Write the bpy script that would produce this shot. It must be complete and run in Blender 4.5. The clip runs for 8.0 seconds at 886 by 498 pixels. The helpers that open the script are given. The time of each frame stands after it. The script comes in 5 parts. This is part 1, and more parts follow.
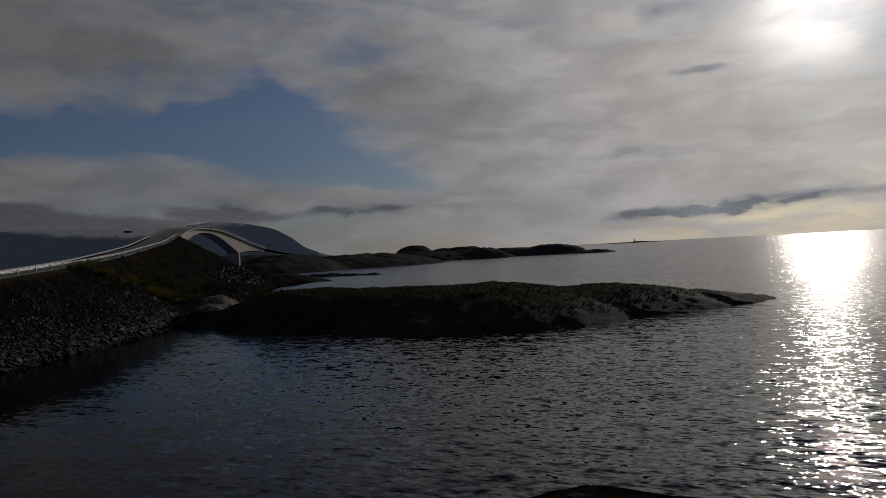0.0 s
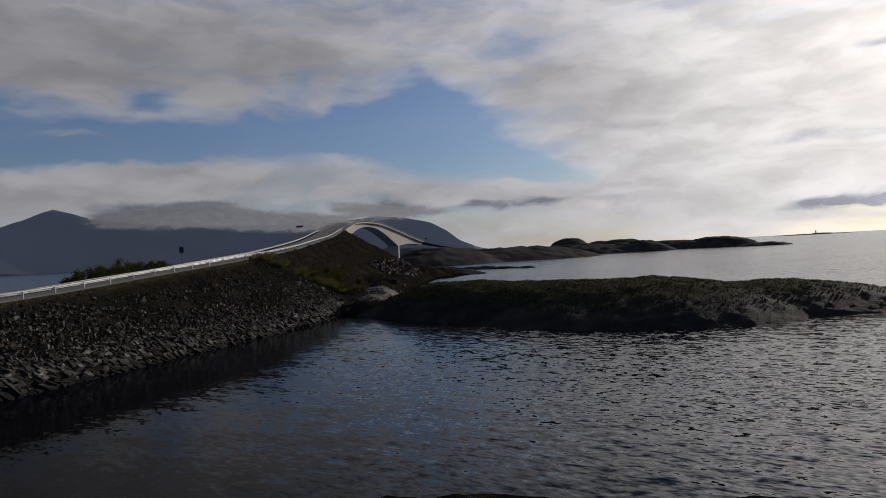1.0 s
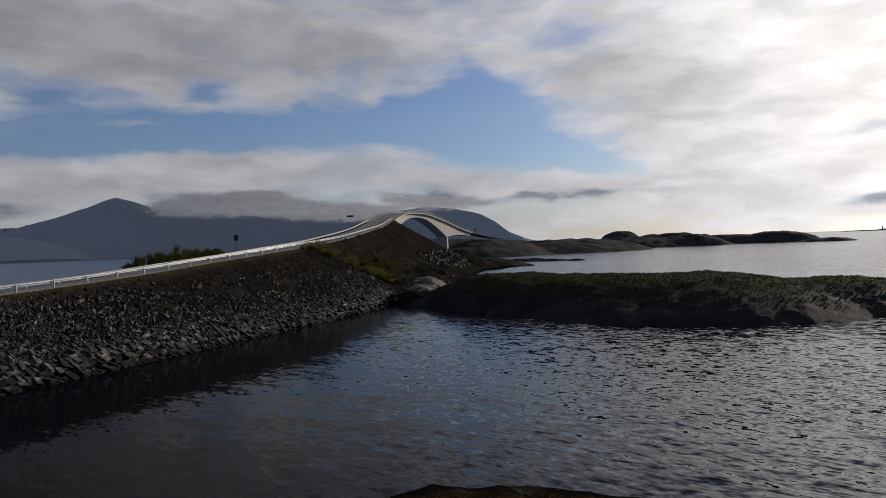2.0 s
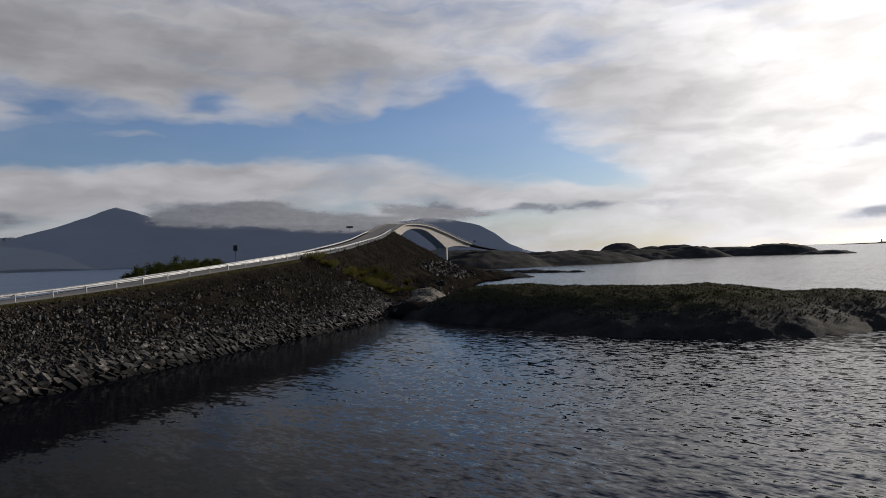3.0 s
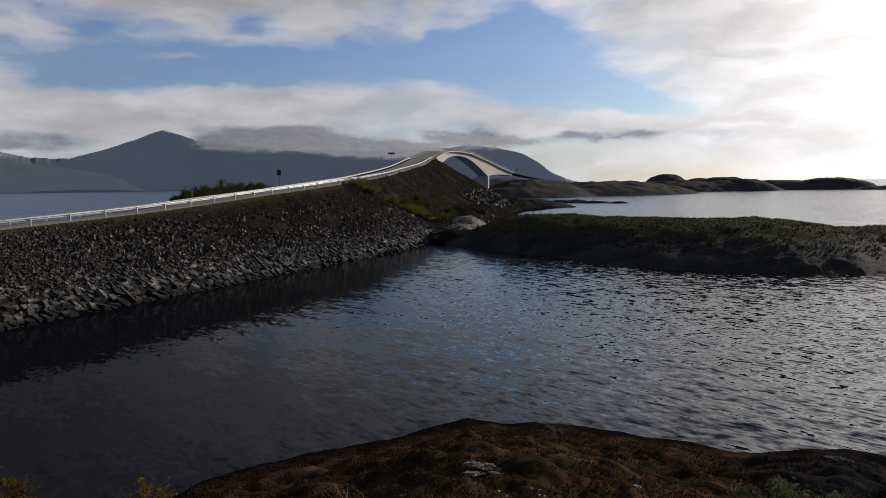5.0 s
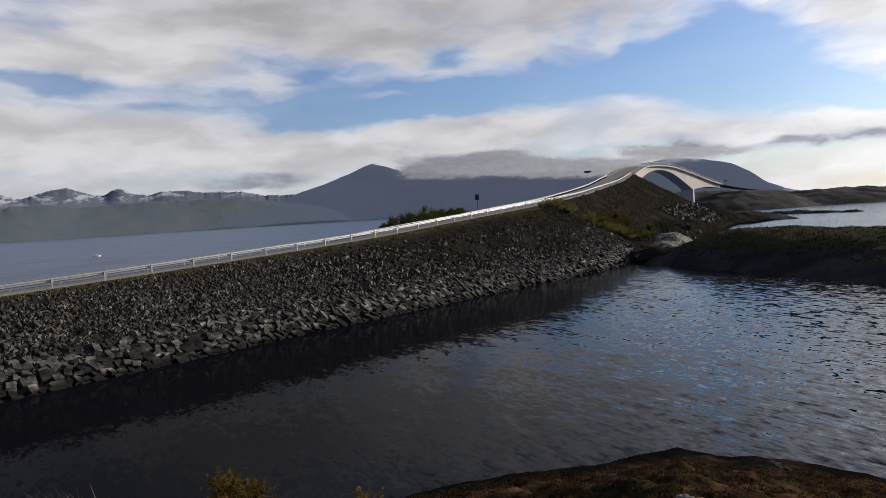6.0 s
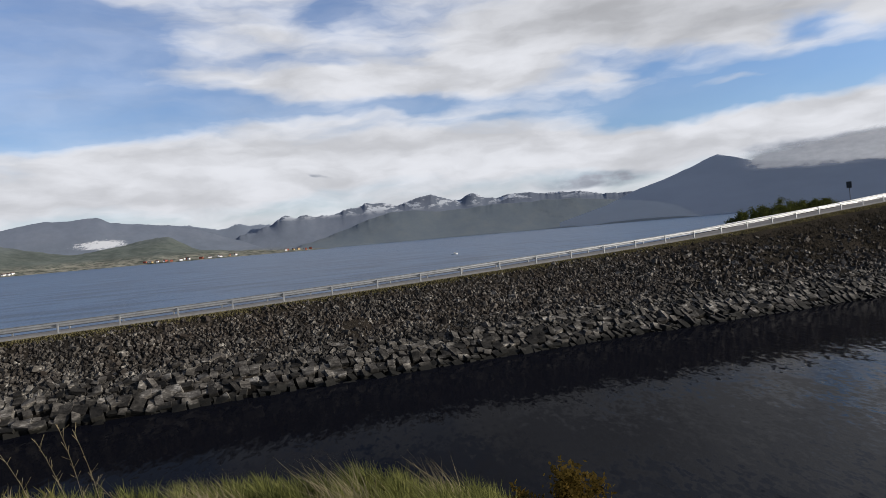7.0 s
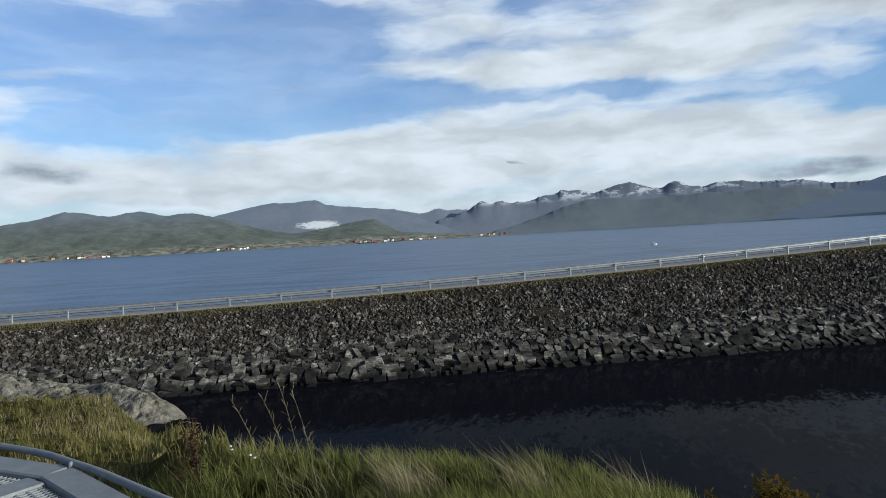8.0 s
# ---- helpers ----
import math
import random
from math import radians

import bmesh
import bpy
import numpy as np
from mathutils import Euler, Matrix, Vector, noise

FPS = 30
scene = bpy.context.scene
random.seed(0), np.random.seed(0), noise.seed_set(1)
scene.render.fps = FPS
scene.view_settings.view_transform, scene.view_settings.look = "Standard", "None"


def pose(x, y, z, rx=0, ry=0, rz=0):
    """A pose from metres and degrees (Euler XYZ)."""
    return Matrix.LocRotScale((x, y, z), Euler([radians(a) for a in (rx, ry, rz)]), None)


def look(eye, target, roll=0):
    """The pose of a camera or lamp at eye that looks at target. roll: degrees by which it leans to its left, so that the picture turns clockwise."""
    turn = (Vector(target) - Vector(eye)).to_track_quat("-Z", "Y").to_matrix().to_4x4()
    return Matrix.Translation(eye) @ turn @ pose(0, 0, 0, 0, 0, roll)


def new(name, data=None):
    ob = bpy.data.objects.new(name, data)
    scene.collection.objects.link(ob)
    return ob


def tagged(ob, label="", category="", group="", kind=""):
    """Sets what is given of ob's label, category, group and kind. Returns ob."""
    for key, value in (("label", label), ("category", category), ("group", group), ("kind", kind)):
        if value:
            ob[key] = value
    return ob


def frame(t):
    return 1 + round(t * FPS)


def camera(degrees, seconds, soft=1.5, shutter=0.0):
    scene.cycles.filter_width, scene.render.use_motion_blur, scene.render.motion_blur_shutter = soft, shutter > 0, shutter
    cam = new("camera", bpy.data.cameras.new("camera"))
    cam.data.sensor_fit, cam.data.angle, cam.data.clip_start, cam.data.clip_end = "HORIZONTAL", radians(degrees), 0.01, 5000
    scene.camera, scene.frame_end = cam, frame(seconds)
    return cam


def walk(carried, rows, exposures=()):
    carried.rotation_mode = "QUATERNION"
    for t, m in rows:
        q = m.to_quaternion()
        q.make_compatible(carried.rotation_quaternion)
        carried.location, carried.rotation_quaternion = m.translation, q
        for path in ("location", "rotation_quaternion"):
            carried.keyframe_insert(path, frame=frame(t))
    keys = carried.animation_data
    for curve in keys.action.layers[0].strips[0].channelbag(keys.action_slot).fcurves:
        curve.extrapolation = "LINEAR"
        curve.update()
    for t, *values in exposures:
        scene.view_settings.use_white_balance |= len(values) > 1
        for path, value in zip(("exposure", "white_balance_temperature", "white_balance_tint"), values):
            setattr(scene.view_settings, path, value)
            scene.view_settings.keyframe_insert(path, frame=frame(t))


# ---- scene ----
# ---- camera ----
EYE = (0.0, 0.0, 9.5)
cam = camera(66.96, 8.0, soft=0.8)
TURNS = (  # seconds, yaw, pitch, roll
    (0.0, -0.00, 0.12, 2.97),
    (0.5, 8.36, 0.76, 2.64),
    (1.0, 13.15, 0.20, 2.98),
    (1.5, 16.05, -0.25, 2.94),
    (1.7, 17.19, -0.67, 2.03),
    (2.8, 17.62, 0.90, 2.73),
    (3.0, 17.26, 0.58, 1.97),
    (3.5, 12.31, -2.48, 0.16),
    (4.0, 8.85, -8.56, -0.26),
    (4.2, 12.29, -8.22, -1.26),
    (5.3, 23.95, -4.60, 2.22),
    (5.5, 27.20, -4.46, 2.77),
    (6.0, 37.43, -3.03, 3.62),
    (6.5, 50.30, -1.77, 4.32),
    (7.0, 65.82, -1.07, 4.95),
    (7.5, 75.44, -1.23, 4.60),
    (8.0, 82.35, -1.03, 3.19),
)
walk(cam, [(t, pose(*EYE, 90 + p, r, y)) for t, y, p, r in TURNS],
     [(0.0, -2.2, 6650, 13), (0.5, -1.5, 6600, 11), (1.0, -0.95, 6650, 13), (1.5, -0.75, 6650, 13), (3.0, -0.55, 6650, 12), (4.0, -0.5, 6650, 12), (5.5, -0.15, 6700, 12),
      (6.0, 0.05, 6700, 12), (6.5, 0.2, 6650, 11), (7.0, 0.25, 6550, 10), (7.5, 0.27, 6300, 7), (8.0, 0.3, 6000, 2)])

# ---- light ----
SUN_AZ, SUN_EL = -30.0, 16.5          # degrees; azimuth counted to the left of +y
sun = new("sun", bpy.data.lights.new("sun", "SUN"))
sun.data.energy, sun.data.angle, sun.data.color = 4.0, radians(0.8), (1.0, 0.93, 0.82)


def toward(az, el):
    a, e = radians(az), radians(el)
    return Vector((-math.sin(a) * math.cos(e), math.cos(a) * math.cos(e), math.sin(e)))


sun.matrix_world = look(toward(SUN_AZ, SUN_EL) * 800, (0, 0, 0))


class Nodes:
    """Short hand for a node tree."""

    def __init__(self, tree):
        self.tree = tree
        tree.nodes.clear()

    def add(self, kind, ins=(), **settings):
        n = self.tree.nodes.new(kind)
        for k, v in settings.items():
            setattr(n, k, v)
        for k, v in dict(ins).items():
            self.put(n, k, v)
        return n

    def put(self, n, k, v):
        if isinstance(v, bpy.types.Node):
            v = v.outputs[0]
        if isinstance(v, bpy.types.NodeSocket):
            self.tree.links.new(v, n.inputs[k])
        else:
            n.inputs[k].default_value = v

    def math(self, op, a, b=0.0, c=0.0):
        return self.add("ShaderNodeMath", {0: a, 1: b, 2: c}, operation=op).outputs[0]

    def step(self, x, lo, hi, out0=0.0, out1=1.0):
        return self.add("ShaderNodeMapRange", {0: x, 1: lo, 2: hi, 3: out0, 4: out1}, interpolation_type="SMOOTHSTEP").outputs[0]

    def mix(self, f, a, b, blend="MIX"):
        n = self.add("ShaderNodeMix", {0: f, 6: a, 7: b}, data_type="RGBA", blend_type=blend)
        return n.outputs[2]

    def noise(self, vec, scale, detail=4.0, rough=0.55, distort=0.0):
        return self.add("ShaderNodeTexNoise", {"Vector": vec, "Scale": scale, "Detail": detail, "Roughness": rough, "Distortion": distort}).outputs[0]


def rgb(r, g, b):
    return (r, g, b, 1.0)


# ---- sky ----
world = bpy.data.worlds.new("sky")
world.use_nodes = True
scene.world = world
W = Nodes(world.node_tree)
way = W.add("ShaderNodeTexCoord").outputs["Generated"]
xyz = W.add("ShaderNodeSeparateXYZ", {0: way})
az = W.math("MULTIPLY", W.math("ARCTAN2", W.math("MULTIPLY", xyz.outputs[0], -1.0), xyz.outputs[1]), 57.2958)
el = W.math("MULTIPLY", W.math("ARCSINE", xyz.outputs[2]), 57.2958)
flat = W.add("ShaderNodeCombineXYZ", {0: az, 1: el, 2: 0.0}).outputs[0]


def bend(vec, stretch, scale, amount, detail):
    v = W.add("ShaderNodeMapping", {"Vector": vec, "Scale": stretch}).outputs[0]
    c = W.add("ShaderNodeTexNoise", {"Vector": v, "Scale": scale, "Detail": detail, "Roughness": 0.6}).outputs["Color"]
    c = W.add("ShaderNodeVectorMath", {0: c, 1: (0.5, 0.5, 0.5)}, operation="SUBTRACT").outputs[0]
    c = W.add("ShaderNodeVectorMath", {0: c, 1: amount}, operation="MULTIPLY").outputs[0]
    return W.add("ShaderNodeVectorMath", {0: vec, 1: c}, operation="ADD").outputs[0]


bent = bend(flat, (0.10, 0.24, 1.0), 1.2, (6.0, 2.6, 0.0), 3.5)
wisp = W.noise(W.add("ShaderNodeMapping", {"Vector": bent, "Scale": (0.07, 0.34, 1.0), "Rotation": (0, 0, 0.10)}).outputs[0], 1.5, 6.0, 0.52)
puff = W.noise(W.add("ShaderNodeMapping", {"Vector": bent, "Scale": (0.10, 0.30, 1.0), "Rotation": (0, 0, -0.12)}).outputs[0], 1.5, 5.0, 0.5)


def patches(T, vec, rows):
    """Sum of soft ellipses in azimuth and elevation: az, el, half width, half height, lean, weight."""
    total = 0.0
    for a, e, sa, se, lean, weight in rows:
        m = T.add("ShaderNodeMapping", {"Vector": vec, "Location": (a, e, 0), "Rotation": (0, 0, radians(lean)), "Scale": (sa, se, 1)}, vector_type="TEXTURE")
        d = T.add("ShaderNodeVectorMath", {0: m.outputs[0]}, operation="LENGTH").outputs["Value"]
        total = T.math("ADD", total, T.step(d, 0.15, 1.45, weight, 0.0))
    return total


# openings of blue in the cloud sheet: over the bridge and the sea, then over the fjord
blue = W.math("ADD", patches(W, bent, (
    (14.8, 9.6, 11.5, 2.9, 12, 1.35), (12.7, 12.7, 4.6, 2.1, 17, 1.1), (4.9, 6.8, 4.8, 1.25, 18, 0.9), (29.0, 9.6, 10.5, 1.9, -1, 1.2), (43.8, 9.0, 9.0, 1.8, -1, 1.15),
    (35.7, 13.0, 3.5, 1.05, -1, 1.0), (44.8, 11.7, 6.0, 1.3, 3, 0.65), (29.9, 11.6, 2.7, 0.59, 5, 0.5), (-12.9, 6.9, 3.9, 0.67, 1, 0.35), (52.4, 13.3, 3.6, 1.82, -3, 0.35))),
    patches(W, bent, (
    (57.8, 9.4, 6.0, 1.19, -2, 0.5), (94.4, 17.0, 10.4, 3.55, -2, 0.75), (94.2, 11.5, 10.6, 2.46, -4, 0.95), (72.1, 18.3, 6.2, 1.95, 4, 0.6), (72.7, 11.3, 15.8, 0.69, 2, 0.85),
    (47.9, 9.6, 10.5, 1.16, 2, 0.8), (36.1, 10.4, 5.1, 1.63, 1, 0.6), (102.5, 14.3, 15.0, 5.19, 0, 0.9), (110.0, 9.5, 9.4, 1.67, -1, 0.8), (89.6, 11.2, 11.0, 1.84, -7, 0.75), (112.9, 16.1, 7.7, 2.33, -5, 0.6))))
# denser cloud
heap = W.math("ADD", patches(W, bent, (
    (41.2, 9.9, 3.4, 0.38, 1, 0.95), (22.3, 13.8, 1.6, 2.55, 21, 0.5), (31.4, 12.9, 2.0, 1.0, 22, 0.5), (35.3, 17.5, 19.5, 2.95, 0, 0.5), (-1.7, 12.1, 8.6, 5.73, 27, 0.6),
    (-12.0, 11.9, 8.7, 8.34, 10, 0.55), (32.8, 6.9, 12.1, 1.19, 4, 0.75), (42.0, 5.4, 12.8, 1.3, 1, 0.7), (7.8, 4.6, 11.8, 1.24, 4, 0.5), (-7.7, 3.5, 11.0, 2.65, 5, 0.7),
    (56.7, 14.1, 3.7, 1.73, -4, 0.55), (51.3, 11.7, 1.8, 0.41, -2, 0.4), (51.0, 6.1, 13.0, 1.55, 1, 0.75), (-19.6, 4.6, 15.8, 1.81, 5, 0.5), (-24.1, 10.3, 11.0, 5.19, 9, 0.5))),
    patches(W, bent, (
    (71.6, 13.4, 12.5, 1.18, 1, 0.95), (59.9, 14.7, 6.0, 2.36, -10, 0.8), (51.8, 16.3, 11.0, 2.61, 2, 0.75), (39.3, 13.2, 7.1, 1.66, -4, 0.5), (71.6, 7.4, 19.9, 2.37, 2, 0.8),
    (87.6, 6.3, 13.4, 2.31, 3, 0.65), (41.8, 6.5, 10.2, 1.31, -5, 0.8), (112.7, 13.3, 2.6, 0.47, -4, 0.5), (103.0, 5.4, 19.3, 1.8, 2, 0.6), (74.0, 6.9, 17.4, 1.98, -3, 0.55), (63.2, 12.8, 12.8, 1.13, 1, 0.5))))
# grey undersides
grey = W.math("ADD", patches(W, bent, (
    (36.8, 4.5, 4.8, 0.72, 2, 1.0), (32.9, 4.3, 2.7, 0.64, 2, 0.8), (26.6, 3.3, 5.2, 0.57, 3, 0.9), (17.0, 4.1, 3.9, 0.87, 11, 1.2), (7.4, 3.6, 6.0, 0.48, -2, 1.1),
    (-1.3, 3.5, 2.2, 0.37, 4, 0.6), (-16.3, 2.1, 3.0, 0.65, -5, 0.6), )),
    patches(W, bent, (
    (53.0, 3.8, 5.3, 0.61, -1, 1.1), (76.6, 5.9, 0.7, 0.19, 4, 0.9), (113.1, 6.2, 4.1, 0.7, 0, 0.8), (106.4, 3.8, 8.5, 0.44, 2, 0.35),
    (-25.0, 2.6, 11.0, 0.7, -3, 1.15), (-21.7, 13.0, 3.3, 0.43, 2, 0.7), (-16.7, 7.2, 5.6, 0.64, -1, 0.5), (-19.4, 17.8, 2.9, 1.05, -1, 0.5), (-33.4, 13.6, 1.6, 0.98, -23, 0.6))))
# broad soft shading of the high sheet
dusk = patches(W, bent, ((1.4, 12.6, 8.0, 3.2, 14, 0.55), (44.0, 16.0, 14.0, 3.4, 6, 0.55), (28.0, 16.0, 9.0, 3.4, 12, 0.45), (57.0, 17.0, 8.0, 2.4, 0, 0.2)))
lump = W.noise(W.add("ShaderNodeMapping", {"Vector": flat, "Scale": (0.22, 0.5, 1.0)}).outputs[0], 1.6, 6.0, 0.6)
grey = W.step(W.math("MULTIPLY", grey, W.math("MULTIPLY_ADD", lump, 2.2, -0.2)), 0.05, 1.15, 0.0, 1.1)
texture = W.math("ADD", W.math("MULTIPLY_ADD", wisp, 2.0, -1.0), W.math("MULTIPLY_ADD", puff, 1.0, -0.5))
cover = W.step(W.math("ADD", W.math("SUBTRACT", W.math("ADD", texture, heap), blue), 0.62), -0.50, 1.15)
sky = W.add("ShaderNodeTexSky", sky_type="NISHITA", sun_disc=False, sun_elevation=radians(SUN_EL), sun_rotation=radians(-SUN_AZ), altitude=20.0)
toward_sun = W.math("MAXIMUM", W.add("ShaderNodeVectorMath", {0: way, 1: toward(SUN_AZ, SUN_EL)}, operation="DOT_PRODUCT").outputs["Value"], 0.0)
near_sun = W.math("POWER", toward_sun, 7.0)
glow = W.math("POWER", toward_sun, 420.0)
clear = W.add("ShaderNodeVectorMath", {0: sky.outputs[0], 1: (0.070, 0.092, 0.134)}, operation="MULTIPLY").outputs[0]
# clear sky dimmed overhead and behind, out of view, to deepen shade below
clear = W.add("ShaderNodeVectorMath", {0: clear, "Scale": W.math("MULTIPLY", W.step(el, 18.0, 55.0, 1.0, 0.45), W.step(xyz.outputs[1], -0.9, -0.36, 0.45, 1.0))}, operation="SCALE").outputs[0]
shade = W.math("SUBTRACT", W.math("ADD", 0.60, W.math("MULTIPLY", near_sun, 1.32)), W.math("MULTIPLY", W.math("MULTIPLY", grey, 0.29), W.math("ADD", 1.0, W.math("MULTIPLY", near_sun, 2.2))))
shade = W.math("MULTIPLY", W.math("MAXIMUM", shade, 0.16), W.step(puff, 0.28, 0.72, 0.80, 1.14))
shade = W.math("MULTIPLY", shade, W.math("SUBTRACT", 1.0, W.math("MULTIPLY", dusk, 0.42)))
rim = W.math("MULTIPLY", W.math("MULTIPLY", cover, W.math("SUBTRACT", 1.0, cover)), W.math("ADD", 0.25, W.math("MULTIPLY", near_sun, 0.6)))
shade = W.math("ADD", shade, rim)
shade = W.math("ADD", shade, W.math("MULTIPLY", glow, 4.5))
tint = W.mix(near_sun, rgb(0.955, 0.98, 1.05), rgb(1.02, 1.0, 0.96))
tint = W.mix(W.math("MULTIPLY", grey, 0.7), tint, rgb(0.86, 0.95, 1.15))
cloud = W.add("ShaderNodeVectorMath", {0: tint, "Scale": shade}, operation="SCALE").outputs[0]
# overhead and behind the walkway the sheet thins to plain sky for darker shade
high = W.math("MULTIPLY", W.step(el, 20.0, 38.0, 1.0, 0.10), W.step(xyz.outputs[1], -0.85, -0.38, 0.08, 1.0))
cover = W.math("MAXIMUM", cover, W.math("MULTIPLY", wisp, W.step(az, 36.0, 76.0, 0.12, 0.48)))
cover = W.math("MULTIPLY", W.math("MAXIMUM", cover, W.math("MINIMUM", grey, 1.0)), high)
total = W.mix(cover, clear, cloud)
W.add("ShaderNodeOutputWorld", {0: W.add("ShaderNodeBackground", {0: total, 1: 1.0}).outputs[0]})


# ---- materials ----
def material(name, colors, scale=1.0, fine=12.0, rough=0.85, bump=0.3, bump_size=0.1, metal=0.0, spec=0.3, island=0.0, stretch=(1, 1, 1), finish=None):
    """Two-scale mottled surface in world metres: colors go from the coarse noise's lows to its highs."""
    m = bpy.data.materials.new(name)
    m.use_nodes = True
    N = Nodes(m.node_tree)
    at = N.add("ShaderNodeNewGeometry")
    where = N.add("ShaderNodeMapping", {"Vector": at.outputs["Position"], "Scale": stretch}).outputs[0]
    coarse = N.noise(where, scale, 5.0, 0.6)
    detail = N.noise(where, scale * fine, 5.0, 0.65)
    ramp = N.add("ShaderNodeValToRGB", {0: N.math("ADD", N.math("MULTIPLY", coarse, 0.65), N.math("MULTIPLY", detail, 0.35))})
    e = ramp.color_ramp.elements
    spots = [0.32 + 0.36 * k / max(1, len(colors) - 1) for k in range(len(colors))]
    while len(e) < len(colors):
        e.new(0.5)
    for k, c in enumerate(colors):
        e[k].position, e[k].color = spots[k], rgb(*c)
    color = ramp.outputs[0]
    if island:
        rand = N.math("ADD", at.outputs["Random Per Island"], N.add("ShaderNodeObjectInfo").outputs["Random"])
        rand = N.math("FRACT", rand)
        color = N.mix(1.0, color, N.add("ShaderNodeCombineXYZ", {k: N.step(rand, 0.0, 1.0, 1 - island, 1 + island) for k in range(3)}).outputs[0], "MULTIPLY")
    b = N.add("ShaderNodeBsdfPrincipled", {"Base Color": color, "Roughness": rough, "Metallic": metal, "Specular IOR Level": spec})
    if bump:
        h = N.math("ADD", N.math("MULTIPLY", coarse, 0.6), N.math("MULTIPLY", detail, 0.4))
        N.put(b, "Normal", N.add("ShaderNodeBump", {"Height": h, "Strength": bump, "Distance": bump_size}).outputs[0])
    if finish:
        finish(N, b, at, where, color)
    N.add("ShaderNodeOutputMaterial", {0: b.outputs[0]})
    return m


def water_finish(N, b, at, where, color):
    """Wind waves as slopes of the surface, at three sizes, with calmer and rougher patches."""
    pos = at.outputs["Position"]
    turned = N.add("ShaderNodeMapping", {"Vector": pos, "Rotation": (0, 0, radians(-23)), "Scale": (2.2, 1.0, 1.0)}, vector_type="TEXTURE").outputs[0]
    gust = N.step(N.noise(N.add("ShaderNodeMapping", {"Vector": pos, "Scale": (0.7, 1.6, 1)}).outputs[0], 0.02, 3.0, 0.5), 0.35, 0.65, 0.8, 1.15)
    xy = N.add("ShaderNodeSeparateXYZ", {0: pos})
    out = N.math("MULTIPLY_ADD", xy.outputs[1], 0.55, xy.outputs[0])
    gust = N.math("MULTIPLY", gust, N.math("ADD", N.step(N.math("MULTIPLY_ADD", xy.outputs[1], 0.22, xy.outputs[0]), -22.0, 20.0, 0.10, 0.95), N.math("ADD", N.step(xy.outputs[1], 90.0, 240.0, 0.0, 0.9), N.step(xy.outputs[0], -60.0, -72.0, 0.0, 1.3))))      # sheltered bay, open water outside
    away = N.add("ShaderNodeVectorMath", {0: pos}, operation="LENGTH").outputs["Value"]
    gust = N.math("MULTIPLY", gust, N.step(away, 30.0, 110.0, 1.1, 0.62))
    total = at.outputs["Normal"]
    for scale, amount, detail in ((0.32, 0.04, 1.0), (1.8, 0.62, 2.0), (4.6, 0.58, 1.5)):
        c = N.add("ShaderNodeTexNoise", {"Vector": turned, "Scale": scale, "Detail": detail, "Roughness": 0.5}).outputs["Color"]
        c = N.add("ShaderNodeVectorMath", {0: c, 1: (0.5, 0.5, 0.5)}, operation="SUBTRACT").outputs[0]
        c = N.add("ShaderNodeVectorMath", {0: c, 1: (0.85 * amount, amount, 0.0)}, operation="MULTIPLY").outputs[0]
        c = N.add("ShaderNodeVectorMath", {0: c, "Scale": gust}, operation="SCALE").outputs[0]
        total = N.add("ShaderNodeVectorMath", {0: total, 1: c}, operation="ADD").outputs[0]
    N.put(b, "Normal", N.add("ShaderNodeVectorMath", {0: total}, operation="NORMALIZE").outputs[0])
    seaward = N.step(N.add("ShaderNodeSeparateXYZ", {0: pos}).outputs[0], 6.0, 40.0, 0.0, 0.18)
    ior = N.math("SUBTRACT", N.step(out, -22.0, 37.0, 1.035, 1.37), seaward)
    # the open fjord behind the causeway is ruffled by the wind and tinted blue
    fjord = N.step(N.add("ShaderNodeSeparateXYZ", {0: pos}).outputs[0], -60.0, -72.0)
    N.put(b, "IOR", N.math("ADD", N.math("MULTIPLY", ior, N.math("SUBTRACT", 1.0, fjord)), N.math("MULTIPLY", fjord, 1.17)))
    # colour holds painted sky reflection and dark ripples besides the water's own blue
    ripple_tint = N.step(N.noise(N.add("ShaderNodeMapping", {"Vector": pos, "Scale": (2.0, 0.5, 1)}).outputs[0], 0.045, 5.0, 0.7), 0.40, 0.58, 0.25, 1.2)
    N.put(b, "Base Color", N.mix(fjord, color, N.mix(N.math("MULTIPLY", gust, ripple_tint), rgb(0.012, 0.030, 0.068), rgb(0.066, 0.122, 0.215))))
    N.put(b, "Roughness", N.math("MAXIMUM", N.math("MULTIPLY", fjord, 0.34), N.step(away, 25.0, 120.0, 0.05, 0.16)))


WATER = material("sea_water", ((0.0040, 0.0044, 0.0068), (0.0064, 0.0070, 0.0105)), 0.02, rough=0.06, bump=0, spec=0.5, finish=water_finish)


POOLWATER = material("still_pool", ((0.006, 0.008, 0.01), (0.01, 0.012, 0.014)), 1.0, rough=0.03, bump=0.05, bump_size=0.02, spec=0.5)


